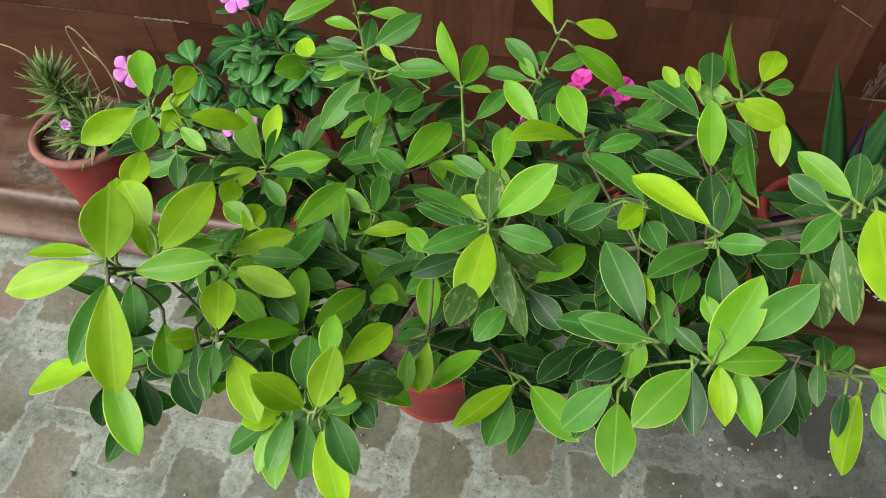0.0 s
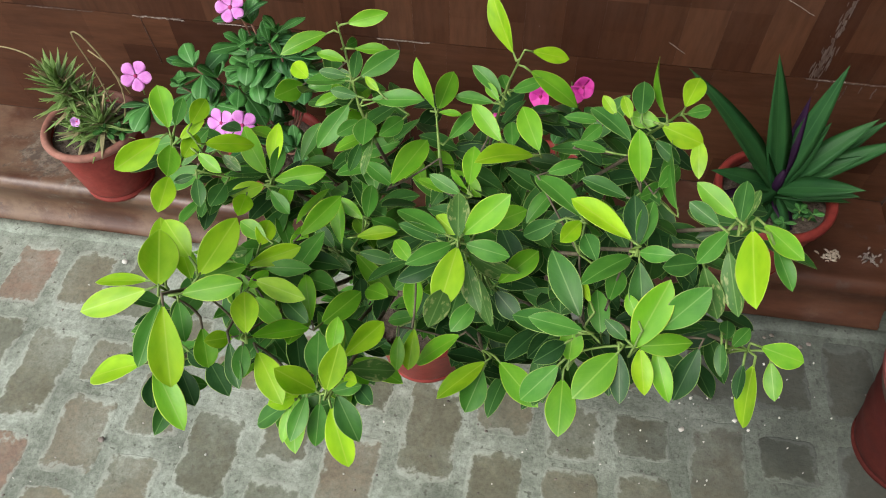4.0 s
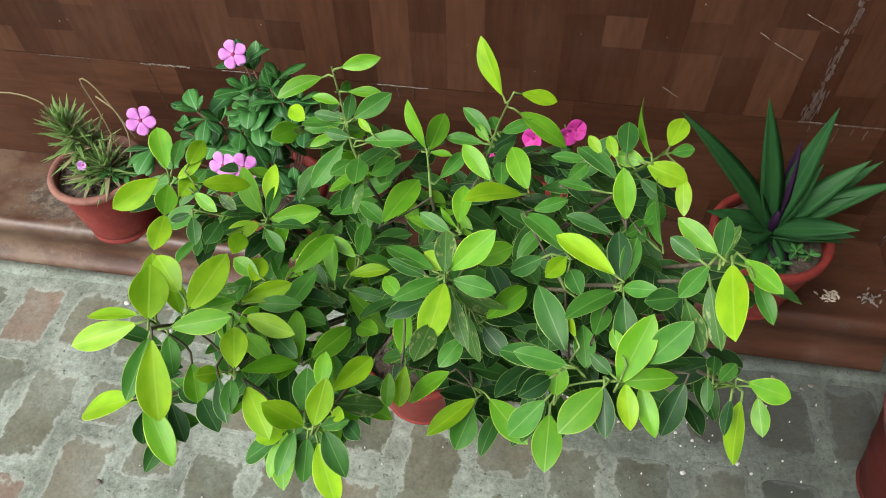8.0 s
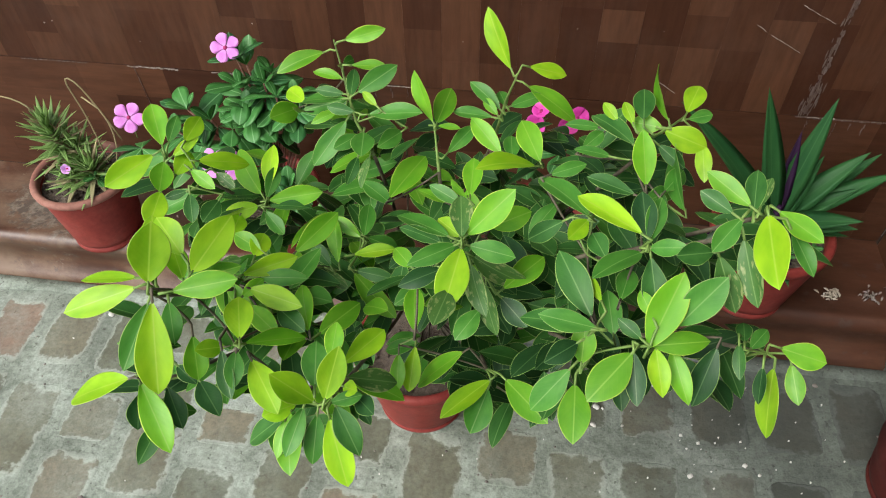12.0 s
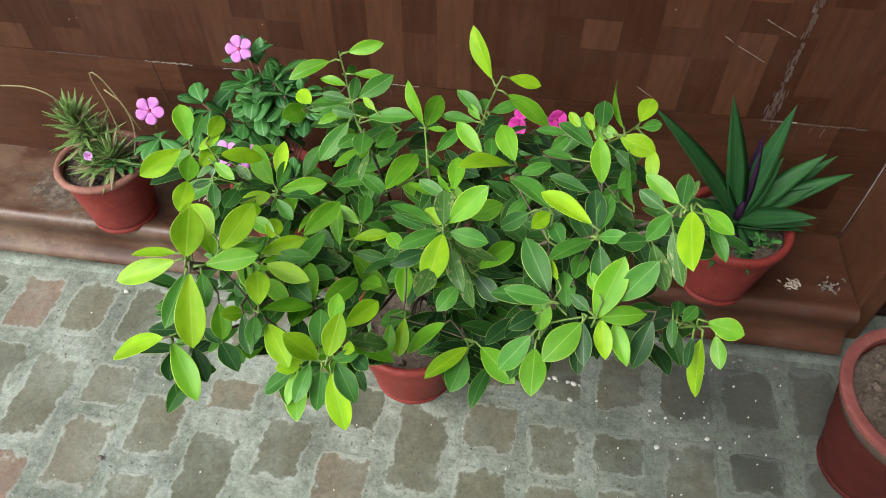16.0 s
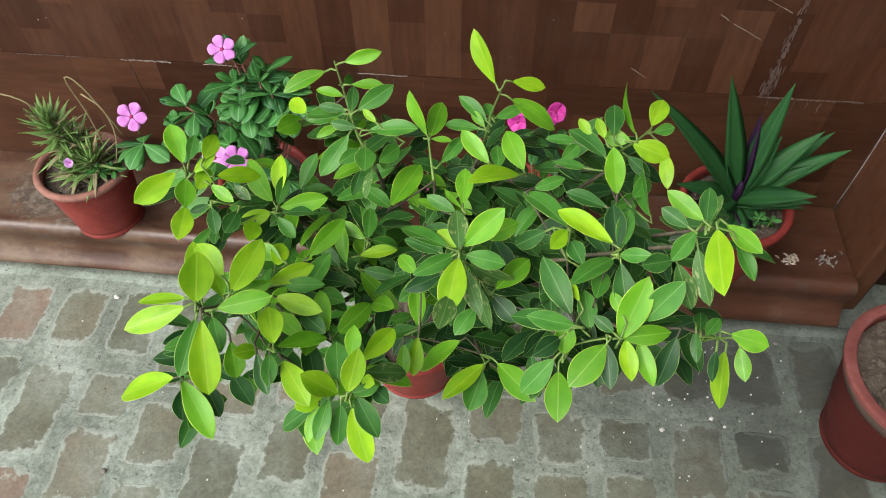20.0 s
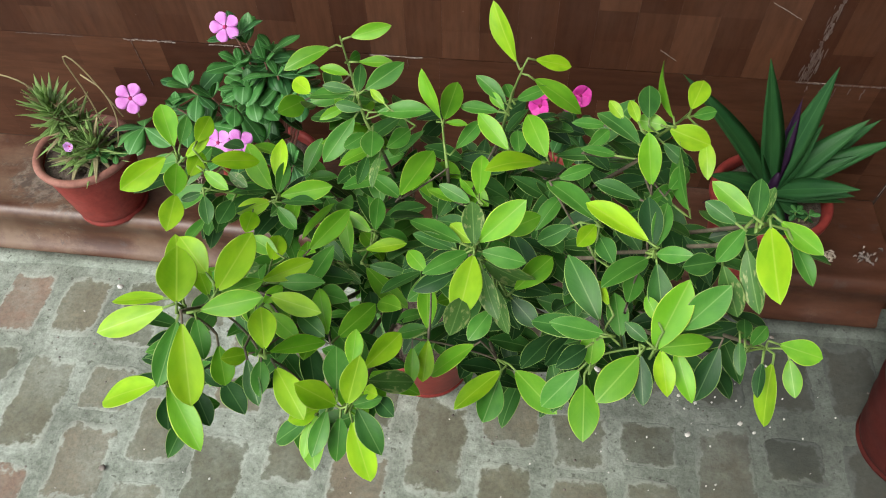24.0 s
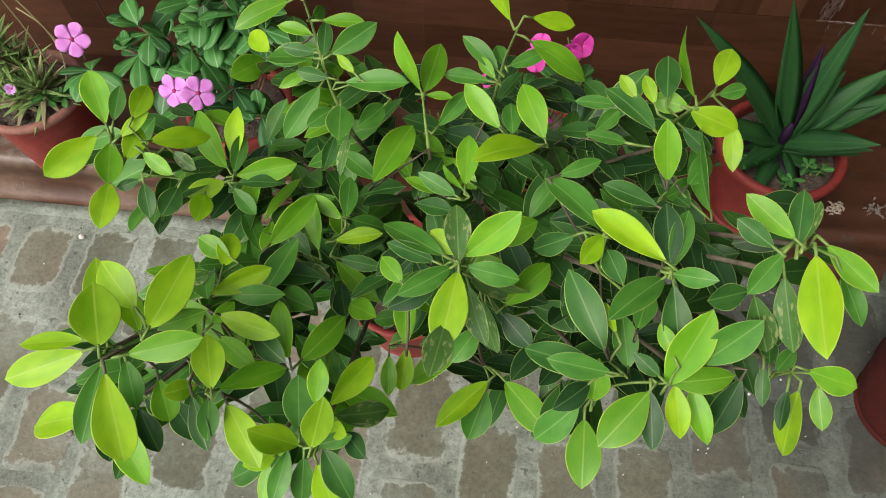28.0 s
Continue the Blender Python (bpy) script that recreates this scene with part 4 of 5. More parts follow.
twig((0.260, -0.757, 0.750), [
    (-20, -10, 13, 142, 10, -31, 22, 11, 1.5),
    (-14, 0, 27, 116, 14, -23, 22, 11, 2.65),
    (-14, -13, 6, 63, 52, 6, 61, 25, 2.65),
    (-12, -11, 7, 12, 1, 30, 43, 17, 3.5),
    (-8, -11, 5, -79, -25, 15, 35, 16, 4),
    (5, -1, 22, 30, 55, 24, 50, 23, 2.65),
    (5, -7, 1, -70, -24, 28, 41, 15, 3.5),
    (40, 1, -2, -111, -53, 2, 50, 19, 0.5),
])
twig((0.349, -0.736, 0.718), [
    (-26, -3, 13, -88, -25, 29, 27, 10, 0.5),
    (-22, -2, 14, 81, -11, -15, 23, 12, 1.5),
    (-17, -5, 10, 51, 9, 8, 23, 12, 1.5),
    (-5, -13, 0, -98, -24, 38, 29, 11, 0.5),
    (4, -12, -1, -83, -55, 59, 59, 22, 4),
    (6, -1, 11, -14, -3, 36, 34, 20, 2.65),
    (17, -8, 1, -80, -25, 24, 31, 14, 2.65),
])
twig((0.124, -0.719, 0.618), [
    (-83, -6, 20, -84, -25, -6, 34, 14, 3),
    (-68, 2, 25, -97, -54, -12, 46, 17, 4),
    (-22, -1, 27, -166, -50, -2, 67, 24, 3),
    (4, -23, 5, -106, -15, -10, 43, 25, 2.5),
    (5, -16, 8, -132, 0, 2, 58, 21, 4),
    (19, -16, 12, -49, 11, 22, 59, 25, 3),
])
# older leaves round the branches inside the crown, shade put into their darker greens
inner_rnd = random.Random(63)
for _ in range(46):
    p = Vector((inner_rnd.uniform(-0.16, 0.30), inner_rnd.uniform(-0.62, -0.43), inner_rnd.uniform(0.50, 0.66)))
    if over_soil(p):
        continue
    start = FORK[1] if p.x > 0.02 else FORK[2]
    mid = start.lerp(p, 0.5) + Vector((0, 0.03, -0.03))
    inner = part("branch", tube(bmesh.new(), [start, mid, p], [0.0024, 0.0018, 0.0010], 5), BARK, ficus)
    for k in range(5):
        q = p + Vector((inner_rnd.uniform(-0.015, 0.015), inner_rnd.uniform(-0.015, 0.012), inner_rnd.uniform(-0.015, 0.015)))
        size = inner_rnd.uniform(0.042, 0.062)
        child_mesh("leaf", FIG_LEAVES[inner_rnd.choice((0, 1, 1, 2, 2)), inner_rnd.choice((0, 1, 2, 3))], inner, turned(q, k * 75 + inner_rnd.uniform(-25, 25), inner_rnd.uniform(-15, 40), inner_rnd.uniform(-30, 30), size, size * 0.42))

# low shoots hanging over the pot, shade painted in with darker greens
for _ in range(26):
    p = Vector((inner_rnd.uniform(-0.07, 0.15), inner_rnd.uniform(-0.64, -0.50), inner_rnd.uniform(0.34, 0.56)))
    if over_soil(p):
        continue
    start = FORK[1] if p.x > 0.02 else FORK[2]
    inner = part("branch", tube(bmesh.new(), bow(start, p, (0, -0.01, 0.03), 4), [0.0022, 0.0018, 0.0015, 0.0012, 0.0010], 5), BARK, ficus)
    for k in range(4):
        q = p + Vector((inner_rnd.uniform(-0.012, 0.012), inner_rnd.uniform(-0.012, 0.012), inner_rnd.uniform(-0.012, 0.012)))
        size = inner_rnd.uniform(0.045, 0.062)
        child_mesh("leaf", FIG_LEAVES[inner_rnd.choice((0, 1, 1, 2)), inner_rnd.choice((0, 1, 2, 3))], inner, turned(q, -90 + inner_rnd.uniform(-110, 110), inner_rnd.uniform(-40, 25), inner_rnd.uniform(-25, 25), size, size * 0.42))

# ---------- periwinkles ----------
def spoon(s):
    """Outline with a narrow foot and a round end."""
    return 0.0 if s <= 0 or s >= 1 else math.sin(math.pi * s ** 1.5) ** 0.68


VINCA_LEAVES = [leaf_mesh("leaf", spoon, [m, m], bend, 0.02, 0.012, 12, 0.0, 0.0, 0.01) for m in VINCA for bend in (0.15, 0.38)]


def rosette(parent, root, at, count, length, seed, lift=25.0, mats=(0, 1, 2, 3), stem=RED_STEM, aims=()):
    """A leafy shoot: a stem from root to at, leaves in a whorl round its top and a few pairs below."""
    rnd = random.Random(seed)
    at, root = Vector(at), Vector(root)
    bm = bmesh.new()
    line = bow(root, at, Vector((0, 0, -0.02)) + (at - root).orthogonal() * 0.04, 7)
    tube(bm, line, [0.0028 - 0.0012 * k / 7 for k in range(8)], 6)
    ob = part("stem", bm, stem, parent)
    turn = rnd.uniform(0, 360)
    for k in range(count if count < 9 else count - 1):
        level = k // 4
        p = line[-1] + (line[-2] - line[-1]) * (0.45 * level)
        yaw = turn + k * 137.5 + rnd.uniform(-18, 18)
        size = length * 1.34 * rnd.uniform(0.66, 1.10) * (0.60 if k < 3 and count > 6 else 1.0)
        pitch = (62 if k < 3 and count > 6 else lift) - 16 * level + rnd.uniform(-14, 14)
        me = VINCA_LEAVES[rnd.choice((2, 3) if k < 4 else mats)]
        child_mesh("leaf", me, ob, turned(p, yaw, pitch, rnd.uniform(-20, 20), size, size * rnd.uniform(0.48, 0.56)))
    for yaw, pitch, size in aims:
        child_mesh("leaf", VINCA_LEAVES[rnd.choice((0, 1, 2))], ob, turned(at, yaw, pitch, rnd.uniform(-15, 15), size, size * 0.45))
    return ob


PETALS = {m.name: leaf_mesh("petal", lambda s: 0.0 if s <= 0 or s >= 1 else math.sin(math.pi * s ** 1.75) ** 0.66, [m, m], 0.05, 0.03, 0.008, 14, 0.0, 0.06, 0.014) for m in (PINK, MAGENTA, LILAC)}
EYE_DARK = plain("dark_flower_eye", (0.30, 0.01, 0.10), (0.45, 0.03, 0.16), 300.0)


def flower(parent, at, facing, radius, mat, spin=0.0, foot=None, wide=0.80, cup=4.0):
    """Five petals round a dark eye, on a thin tube."""
    at, n = Vector(at), Vector(facing).normalized()
    bm = bmesh.new()
    tube(bm, [Vector(foot) if foot else at - n * 0.03, at - n * 0.012, at], [0.0010, 0.0013, 0.0016], 6, 0)
    tube(bm, [at + n * 0.0005, at + n * 0.0030], [0.0036, 0.0018], 8, 1)
    ob = part("flower", bm, [STEM, EYE_DARK], parent)
    u = n.orthogonal().normalized()
    w = n.cross(u)
    for k in range(5):
        a = radians(spin + 72 * k)
        d = (u * math.cos(a) + w * math.sin(a)) * math.cos(radians(cup)) + n * math.sin(radians(cup))
        side = d.cross(n).normalized()
        m = Matrix((side, d, side.cross(d))).transposed().to_4x4()
        child_mesh("petal", PETALS[mat.name], ob, Matrix.Translation(at + n * 0.001 * (k % 2)) @ m @ Matrix.Diagonal((radius * wide, radius, radius, 1)))
    return ob


VINCA_UP = Vector((0.048, -0.070, 0.073))
root = (-0.335, -0.155, LEDGE_Z + 0.125)
for at, count, length, seed, lift, aims in (
    ((-0.362, -0.122, 0.500), 3, 0.034, 1, 40, ((28, 42, 0.056), (186, 2, 0.052), (120, 55, 0.046))),
    ((-0.322, -0.135, 0.468), 12, 0.046, 2, 22, ((15, 18, 0.050),)),
    ((-0.352, -0.155, 0.432), 10, 0.044, 3, 10, ((190, 6, 0.052), (215, -8, 0.050))),
    ((-0.462, -0.140, 0.408), 10, 0.042, 4, 22, ((172, 14, 0.054),)),
    ((-0.380, -0.165, 0.395), 9, 0.046, 5, 8, ()),
    ((-0.440, -0.165, 0.352), 8, 0.048, 6, 0, ()),
    ((-0.330, -0.185, 0.350), 8, 0.048, 7, 6, ()),
    ((-0.268, -0.150, 0.430), 6, 0.046, 8, 10, ()),
    ((-0.300, -0.120, 0.400), 8, 0.046, 9, 5, ()),
    ((-0.548, -0.175, 0.345), 4, 0.048, 10, 0, ((178, -4, 0.062), (200, -30, 0.055), (250, -40, 0.055))),
    ((-0.372, -0.225, 0.345), 7, 0.046, 12, 12, ()),
    ((-0.290, -0.200, 0.310), 8, 0.048, 13, 0, ()),
    ((-0.400, -0.130, 0.330), 8, 0.048, 14, 0, ()),
    ((-0.335, -0.120, 0.440), 10, 0.046, 15, 12, ()),
    ((-0.300, -0.150, 0.455), 9, 0.044, 16, 15, ((10, 10, 0.050),)),
    ((-0.360, -0.140, 0.465), 8, 0.042, 17, 20, ()),
    ((-0.430, -0.135, 0.385), 9, 0.044, 18, 10, ()),
    ((-0.340, -0.130, 0.380), 10, 0.048, 19, 0, ()),
    ((-0.490, -0.150, 0.370), 8, 0.044, 20, 5, ()),
    ((-0.350, -0.120, 0.490), 7, 0.042, 21, 18, ((80, 60, 0.050),)),
    ((-0.312, -0.122, 0.478), 8, 0.042, 22, 15, ()),
    ((-0.275, -0.140, 0.452), 8, 0.042, 23, 15, ((-10, 20, 0.050),)),
):
    rosette(vinca_pot, root, Vector(at) + VINCA_UP, count, length * 1.06, seed, lift, (0, 1, 2, 3), RED_STEM, [(a, p, q * 0.93) for a, p, q in aims])
VIEW = Vector((0.30, -0.75, 0.60))
for at, turn_by, r, spin, foot in (
    ((-0.373, -0.128, 0.524), (-0.1, 0, 0.1), 0.023, 20, (-0.362, -0.122, 0.497)),
    ((-0.536, -0.190, 0.424), (0, 0, 0), 0.025, 48, (-0.545, -0.178, 0.372)),
    ((-0.358, -0.228, 0.378), (0.2, 0, 0.2), 0.025, 5, (-0.370, -0.222, 0.346)),
    ((-0.394, -0.226, 0.376), (-0.4, 0, -0.1), 0.025, 33, (-0.376, -0.224, 0.344)),
):
    flower(vinca_pot, Vector(at) + VINCA_UP, VIEW + Vector(turn_by), r, PINK, spin, Vector(foot) + VINCA_UP)

# magenta bloomer behind the fig
MAGENTA_UP = Vector((0.012, -0.075, 0.062))
root = (0.175, -0.160, LEDGE_Z + 0.12)
for at, count, length, seed, lift in (
    ((0.175, -0.235, 0.490), 9, 0.036, 31, 20),
    ((0.205, -0.215, 0.470), 8, 0.036, 32, 10),
    ((0.130, -0.220, 0.450), 8, 0.038, 33, 10),
    ((0.085, -0.235, 0.440), 8, 0.038, 34, 15),
    ((0.050, -0.230, 0.360), 8, 0.040, 35, 10),
    ((0.240, -0.200, 0.420), 8, 0.040, 36, 10),
    ((0.160, -0.260, 0.380), 8, 0.040, 37, 5),
    ((0.000, -0.225, 0.330), 8, 0.042, 38, 5),
    ((0.300, -0.190, 0.380), 8, 0.042, 39, 5),
    ((0.110, -0.190, 0.330), 8, 0.044, 40, 0),
    ((0.220, -0.240, 0.330), 8, 0.044, 41, 0),
):
    rosette(mag_pot, root, Vector(at) + MAGENTA_UP, count, length, seed, lift, (1, 2, 3), STEM)
for at, r, spin, face in (
    ((0.207, -0.276, 0.578), 0.017, 10, (0.3, -0.7, 0.5)), ((0.152, -0.339, 0.612), 0.016, 40, (-0.4, -0.8, 0.3)), ((0.156, -0.330, 0.626), 0.013, 70, (-0.2, -0.3, 0.9)),
    ((0.196, -0.282, 0.572), 0.016, 25, (0.1, -0.9, 0.2)), ((0.098, -0.320, 0.550), 0.010, 0, (-0.6, -0.6, 0.3)),
):
    flower(mag_pot, at, face, r, MAGENTA, spin, None, 1.1, 24.0)
for at, r in (((0.047, -0.455, 0.600), 0.011), ((0.056, -0.450, 0.590), 0.009), ((0.119, -0.315, 0.466), 0.008), ((0.018, -0.310, 0.434), 0.010), ((0.190, -0.240, 0.396), 0.010), ((0.262, -0.235, 0.372), 0.010), ((0.300, -0.300, 0.440), 0.009)):
    flower(mag_pot, at, (0.2, -0.6, -0.5), r, MAGENTA, 15, None, 0.8, 55.0)

# ---------- sword-leaved plant ----------
SWORD = [leaf_mesh("leaf", lambda s: 0.0 if s >= 1 else (0.55 + 0.45 * min(1, s * 3)) * (1 - s ** 2.6) ** 1.1, [m, m], bend, 0.055, 0.006, 12) for m in (RHOEO, RHOEO_PURPLE) for bend in (0.05, 0.28)]
heart = Vector((0.577, -0.160, 0.290))
bm = bmesh.new()
tube(bm, [heart - Vector((0, 0, 0.02)), heart + Vector((0, 0, 0.02)), heart + Vector((0, 0, 0.045))], [0.008, 0.009, 0.004], 9)
crown = part("crown", bm, RHOEO_PURPLE, rhoeo)
for k, (tx, ty, tz, wide, kind, roll) in enumerate((
    (0.503, -0.120, 0.529, 0.042, 0, 0), (0.379, -0.190, 0.536, 0.040, 1, 10), (0.614, -0.100, 0.508, 0.040, 0, 0), (0.691, -0.120, 0.434, 0.042, 1, -10),
    (0.724, -0.090, 0.402, 0.036, 0, -12), (0.742, -0.140, 0.415, 0.040, 1, -15), (0.669, -0.230, 0.382, 0.038, 1, 0), (0.684, -0.210, 0.346, 0.036, 1, -8),
    (0.579, -0.110, 0.451, 0.026, 2, 0), (0.687, -0.150, 0.378, 0.034, 0, -12), (0.455, -0.215, 0.372, 0.036, 1, 12), (0.500, -0.240, 0.330, 0.034, 1, 16), (0.620, -0.130, 0.420, 0.036, 0, 0),
)):
    d = Vector((tx, ty, tz)) - heart
    yaw, pitch = math.degrees(math.atan2(d.y, d.x)), math.degrees(math.asin(d.z / d.length))
    # the blades turn part of the way towards the open yard
    n = d.normalized()
    side = n.cross(Vector((0, 0, 1))).normalized()
    open_way = Vector((-0.38, -0.70, 0.60))
    face = math.degrees(math.atan2(side.dot(open_way), side.cross(n).dot(open_way)))
    face = face - 180 if face > 90 else face + 180 if face < -90 else face
    child_mesh("leaf", SWORD[kind], crown, turned(heart + d * 0.06, yaw, pitch + (5 if kind == 1 else 1), 0.55 * face + 0.3 * roll, d.length * 0.98, wide * 1.10))
# short outer blades that hang over the rim
low_rnd = random.Random(78)
for k in range(16):
    child_mesh("leaf", SWORD[1 if k % 5 else 3], crown, turned(heart - Vector((0, 0, 0.015)), 180 + k * 23 + low_rnd.uniform(-8, 8), low_rnd.uniform(0, 26), low_rnd.uniform(-15, 15), low_rnd.uniform(0.085, 0.13), low_rnd.uniform(0.030, 0.040)))
rnd = random.Random(77)
for k in range(7):
    a, r = rnd.uniform(3.4, 6.2), rnd.uniform(0.04, 0.08)
    p = Vector((0.580 + r * math.cos(a), -0.166 + r * math.sin(a), LEDGE_Z + 0.155))
    rosette(rhoeo, p, p + Vector((rnd.uniform(-0.01, 0.01), rnd.uniform(-0.01, 0.0), rnd.uniform(0.015, 0.03))), 5, 0.014, 100 + k, 20, (0, 1), STEM)

# ---------- spiky rosettes ----------
NEEDLE = [leaf_mesh("leaf", lambda s: 0.0 if s >= 1 else (1 - s ** 1.6) ** 0.9, [m, m], bend, 0.03, 0.02, 6) for m in (SPIKE, SPIKE_DRY) for bend in (0.10, -0.25)]
rnd = random.Random(5)
for at, foot, count, reach, up in (
    ((-0.735, -0.165, 0.385), (-0.715, -0.165, 0.252), 96, 0.070, 30.0),
    ((-0.695, -0.165, 0.335), (-0.700, -0.165, 0.252), 44, 0.068, 30.0),
    ((-0.662, -0.190, 0.310), (-0.675, -0.185, 0.252), 54, 0.078, 44.0),
    ((-0.705, -0.205, 0.290), (-0.705, -0.195, 0.252), 34, 0.056, 30.0),
):
    bm = bmesh.new()
    foot, at = Vector(foot), Vector(at)
    tube(bm, bow(foot, at, (0, 0, 0), 4), [0.006, 0.006, 0.006, 0.005, 0.003], 7)
    stem = part("stem", bm, SPIKE_DRY, spiky)
    for k in range(count):
        s = k / count
        p = foot.lerp(at, 0.35 + 0.65 * s)
        size = reach * rnd.uniform(0.7, 1.1) * (1.0 if s < 0.8 else 0.7)
        child_mesh("leaf", NEEDLE[rnd.choice((0, 0, 0, 1, 1, 2)) if s > 0.2 else rnd.choice((0, 2, 2))], stem, turned(p, k * 137.5 + rnd.uniform(-10, 10), -4 + (up + 40) * s ** 1.4 + rnd.uniform(-6, 10), 0, size, 0.0125))
for pts in (((-0.660, -0.130, 0.25), (-0.668, -0.118, 0.35), (-0.690, -0.110, 0.43), (-0.660, -0.115, 0.425), (-0.628, -0.125, 0.36), (-0.610, -0.130, 0.31)), ((-0.640, -0.14, 0.25), (-0.62, -0.13, 0.31), (-0.628, -0.125, 0.375), (-0.660, -0.12, 0.395)), ((-0.73, -0.13, 0.32), (-0.78, -0.12, 0.372), (-0.84, -0.11, 0.376), (-0.90, -0.10, 0.362))):
    bm = bmesh.new()
    fine = []
    for a, b_, c in zip(pts, pts[1:], pts[2:]):
        a, b_, c = Vector(a), Vector(b_), Vector(c)
        fine += [((a + b_) / 2).lerp(b_, t) .lerp(b_.lerp((b_ + c) / 2, t), t) for t in (0.0, 0.33, 0.66)]
    tube(bm, [Vector(pts[0])] + fine + [Vector(pts[-1])], 0.0014, 5)
    stalk = part("stalk", bm, SPIKE_DRY, spiky)
    stalk.matrix_basis = Matrix.Translation((0.018, -0.036, 0.050))
flower(spiky, (-0.690, -0.215, 0.323), (0.1, -0.7, 0.5), 0.013, LILAC, 0, (-0.695, -0.20, 0.26), 0.8, 45.0)
for k, (x, y) in enumerate(((-0.640, -0.165), (-0.630, -0.190), (-0.650, -0.205))):
    rosette(spiky, (x, y, 0.252), (x, y, 0.278 + 0.01 * k), 7, 0.020, 140 + k, 20, (2, 3), STEM)

# ---------- marks on the wall ----------
def smear(name, parent, mat, x0, z0, x1, z1, width, seed, y=-0.0042, pieces=10, ragged=0.6):
    """A thin chalky mark: ragged flakes along a line on the wall, slightly proud of it."""
    rnd = random.Random(seed)
    bm = bmesh.new()
    d = Vector((x1 - x0, 0, z1 - z0))
    n = Vector((-d.z, 0, d.x)).normalized()
    for k in range(pieces):
        s0, s1 = k / pieces, (k + rnd.uniform(0.75, 1.15)) / pieces
        w = width * rnd.uniform(1 - ragged, 1.0) / 2
        o = width * rnd.uniform(-0.35, 0.35)
        a, b_ = Vector((x0, y, z0)) + d * s0 + n * o, Vector((x0, y, z0)) + d * min(s1, 1) + n * (o + width * rnd.uniform(-0.2, 0.2))
        ring = [a + n * w * 0.6, a - n * w, (a + b_) / 2 - n * w * rnd.uniform(0.5, 1.2), b_ - n * w * 0.5, b_ + n * w * 0.8, (a + b_) / 2 + n * w * rnd.uniform(0.5, 1.2)]
        top = [bm.verts.new(p) for p in ring]
        low = [bm.verts.new(p + Vector((0, 0.0016, 0))) for p in ring]
        bm.faces.new(top)
        for i in range(6):
            bm.faces.new((top[i], low[i], low[(i + 1) % 6], top[(i + 1) % 6]))
    bmesh.ops.recalc_face_normals(bm, faces=bm.faces)
    return part(name, bm, mat, parent, "", False)


smear("scratch", wall, CHALK, 0.546, 0.615, 0.603, 0.587, 0.0013, 1, pieces=9)
smear("scratch", wall, CHALK, 0.488, 0.577, 0.505, 0.566, 0.0012, 2, pieces=4)
smear("scratch", wall, CHALK, 0.515, 0.560, 0.568, 0.532, 0.0013, 3, pieces=8)
smear("scratch", wall, CHALK, 0.36, 0.455, 0.39, 0.435, 0.0014, 4, pieces=5)


def crack(parent, x0, z0, x1, z1, spread, count, mat, seed, size=0.003, y=-0.0035):
    """Flaking wear along a line: many small flat chips."""
    rnd = random.Random(seed)
    bm = bmesh.new()
    for _ in range(count):
        s = rnd.random()
        c = Vector((x0 + (x1 - x0) * s + rnd.gauss(0, spread), y - rnd.uniform(0, 0.0012), z0 + (z1 - z0) * s))
        r = size * rnd.uniform(0.3, 1.0)
        k = 6
        ring = [c + Vector((0.30 * r * rnd.uniform(0.5, 1.2) * math.cos(6.283 * q / k), 0, 3.0 * r * rnd.uniform(0.5, 1.2) * math.sin(6.283 * q / k))) for q in range(k)]
        top = [bm.verts.new(p) for p in ring]
        low = [bm.verts.new(p + Vector((0, 0.002, 0))) for p in ring]
        bm.faces.new(top)
        for q in range(k):
            bm.faces.new((top[q], low[q], low[(q + 1) % k], top[(q + 1) % k]))
    bmesh.ops.recalc_face_normals(bm, faces=bm.faces)
    return tagged(part("crack", bm, mat, parent, "", False), "", "", "", "stuff")


smear("crack", wall, CHALK_DIM, 0.621, 0.92, 0.619, 0.60, 0.0085, 71, -0.0032, 30, 0.35)
smear("crack", wall, CHALK_DIM, 0.618, 0.575, 0.617, 0.41, 0.0080, 72, -0.0032, 14, 0.5)
crack(wall, 0.621, 0.92, 0.617, 0.41, 0.0040, 130, CHALK_DIM, 5, 0.0036)
crack(wall, 0.620, 0.92, 0.618, 0.58, 0.0022, 40, CHALK_DIM, 6, 0.0026, -0.0042)
crack(wall, 0.618, 0.47, 0.616, 0.41, 0.0060, 50, CHALK_DIM, 7, 0.0042)
smear("joint_mark", wall, CHALK, -0.640, 0.4045, -0.535, 0.4045, 0.0038, 7, pieces=14)
smear("joint_mark", wall, CHALK_DIM, -0.86, 0.4045, -0.72, 0.4045, 0.0020, 8, pieces=12)
smear("joint_mark", wall, CHALK, -0.47, 0.4045, -0.40, 0.4045, 0.0024, 9, pieces=7)
smear("joint_mark", wall, CHALK, -0.160, 0.4045, -0.060, 0.4045, 0.0030, 10, pieces=12)
smear("joint_mark", wall, CHALK_DIM, 0.605, 0.4045, 0.800, 0.4045, 0.0036, 12, pieces=20)
smear("joint_mark", wall, CHALK, 0.625, 0.4050, 0.670, 0.4050, 0.0020, 15, pieces=6)
smear("drip", wall, CHALK_DIM, -0.627, 0.400, -0.620, 0.290, 0.0014, 13, pieces=16, ragged=0.9)
for k in range(5):
    smear("drip", wall, CHALK_DIM, 0.628 + 0.024 * k, 0.398, 0.627 + 0.024 * k, 0.398 - 0.014 - 0.010 * ((k * 7) % 3), 0.0030, 30 + k, pieces=3, ragged=0.9)
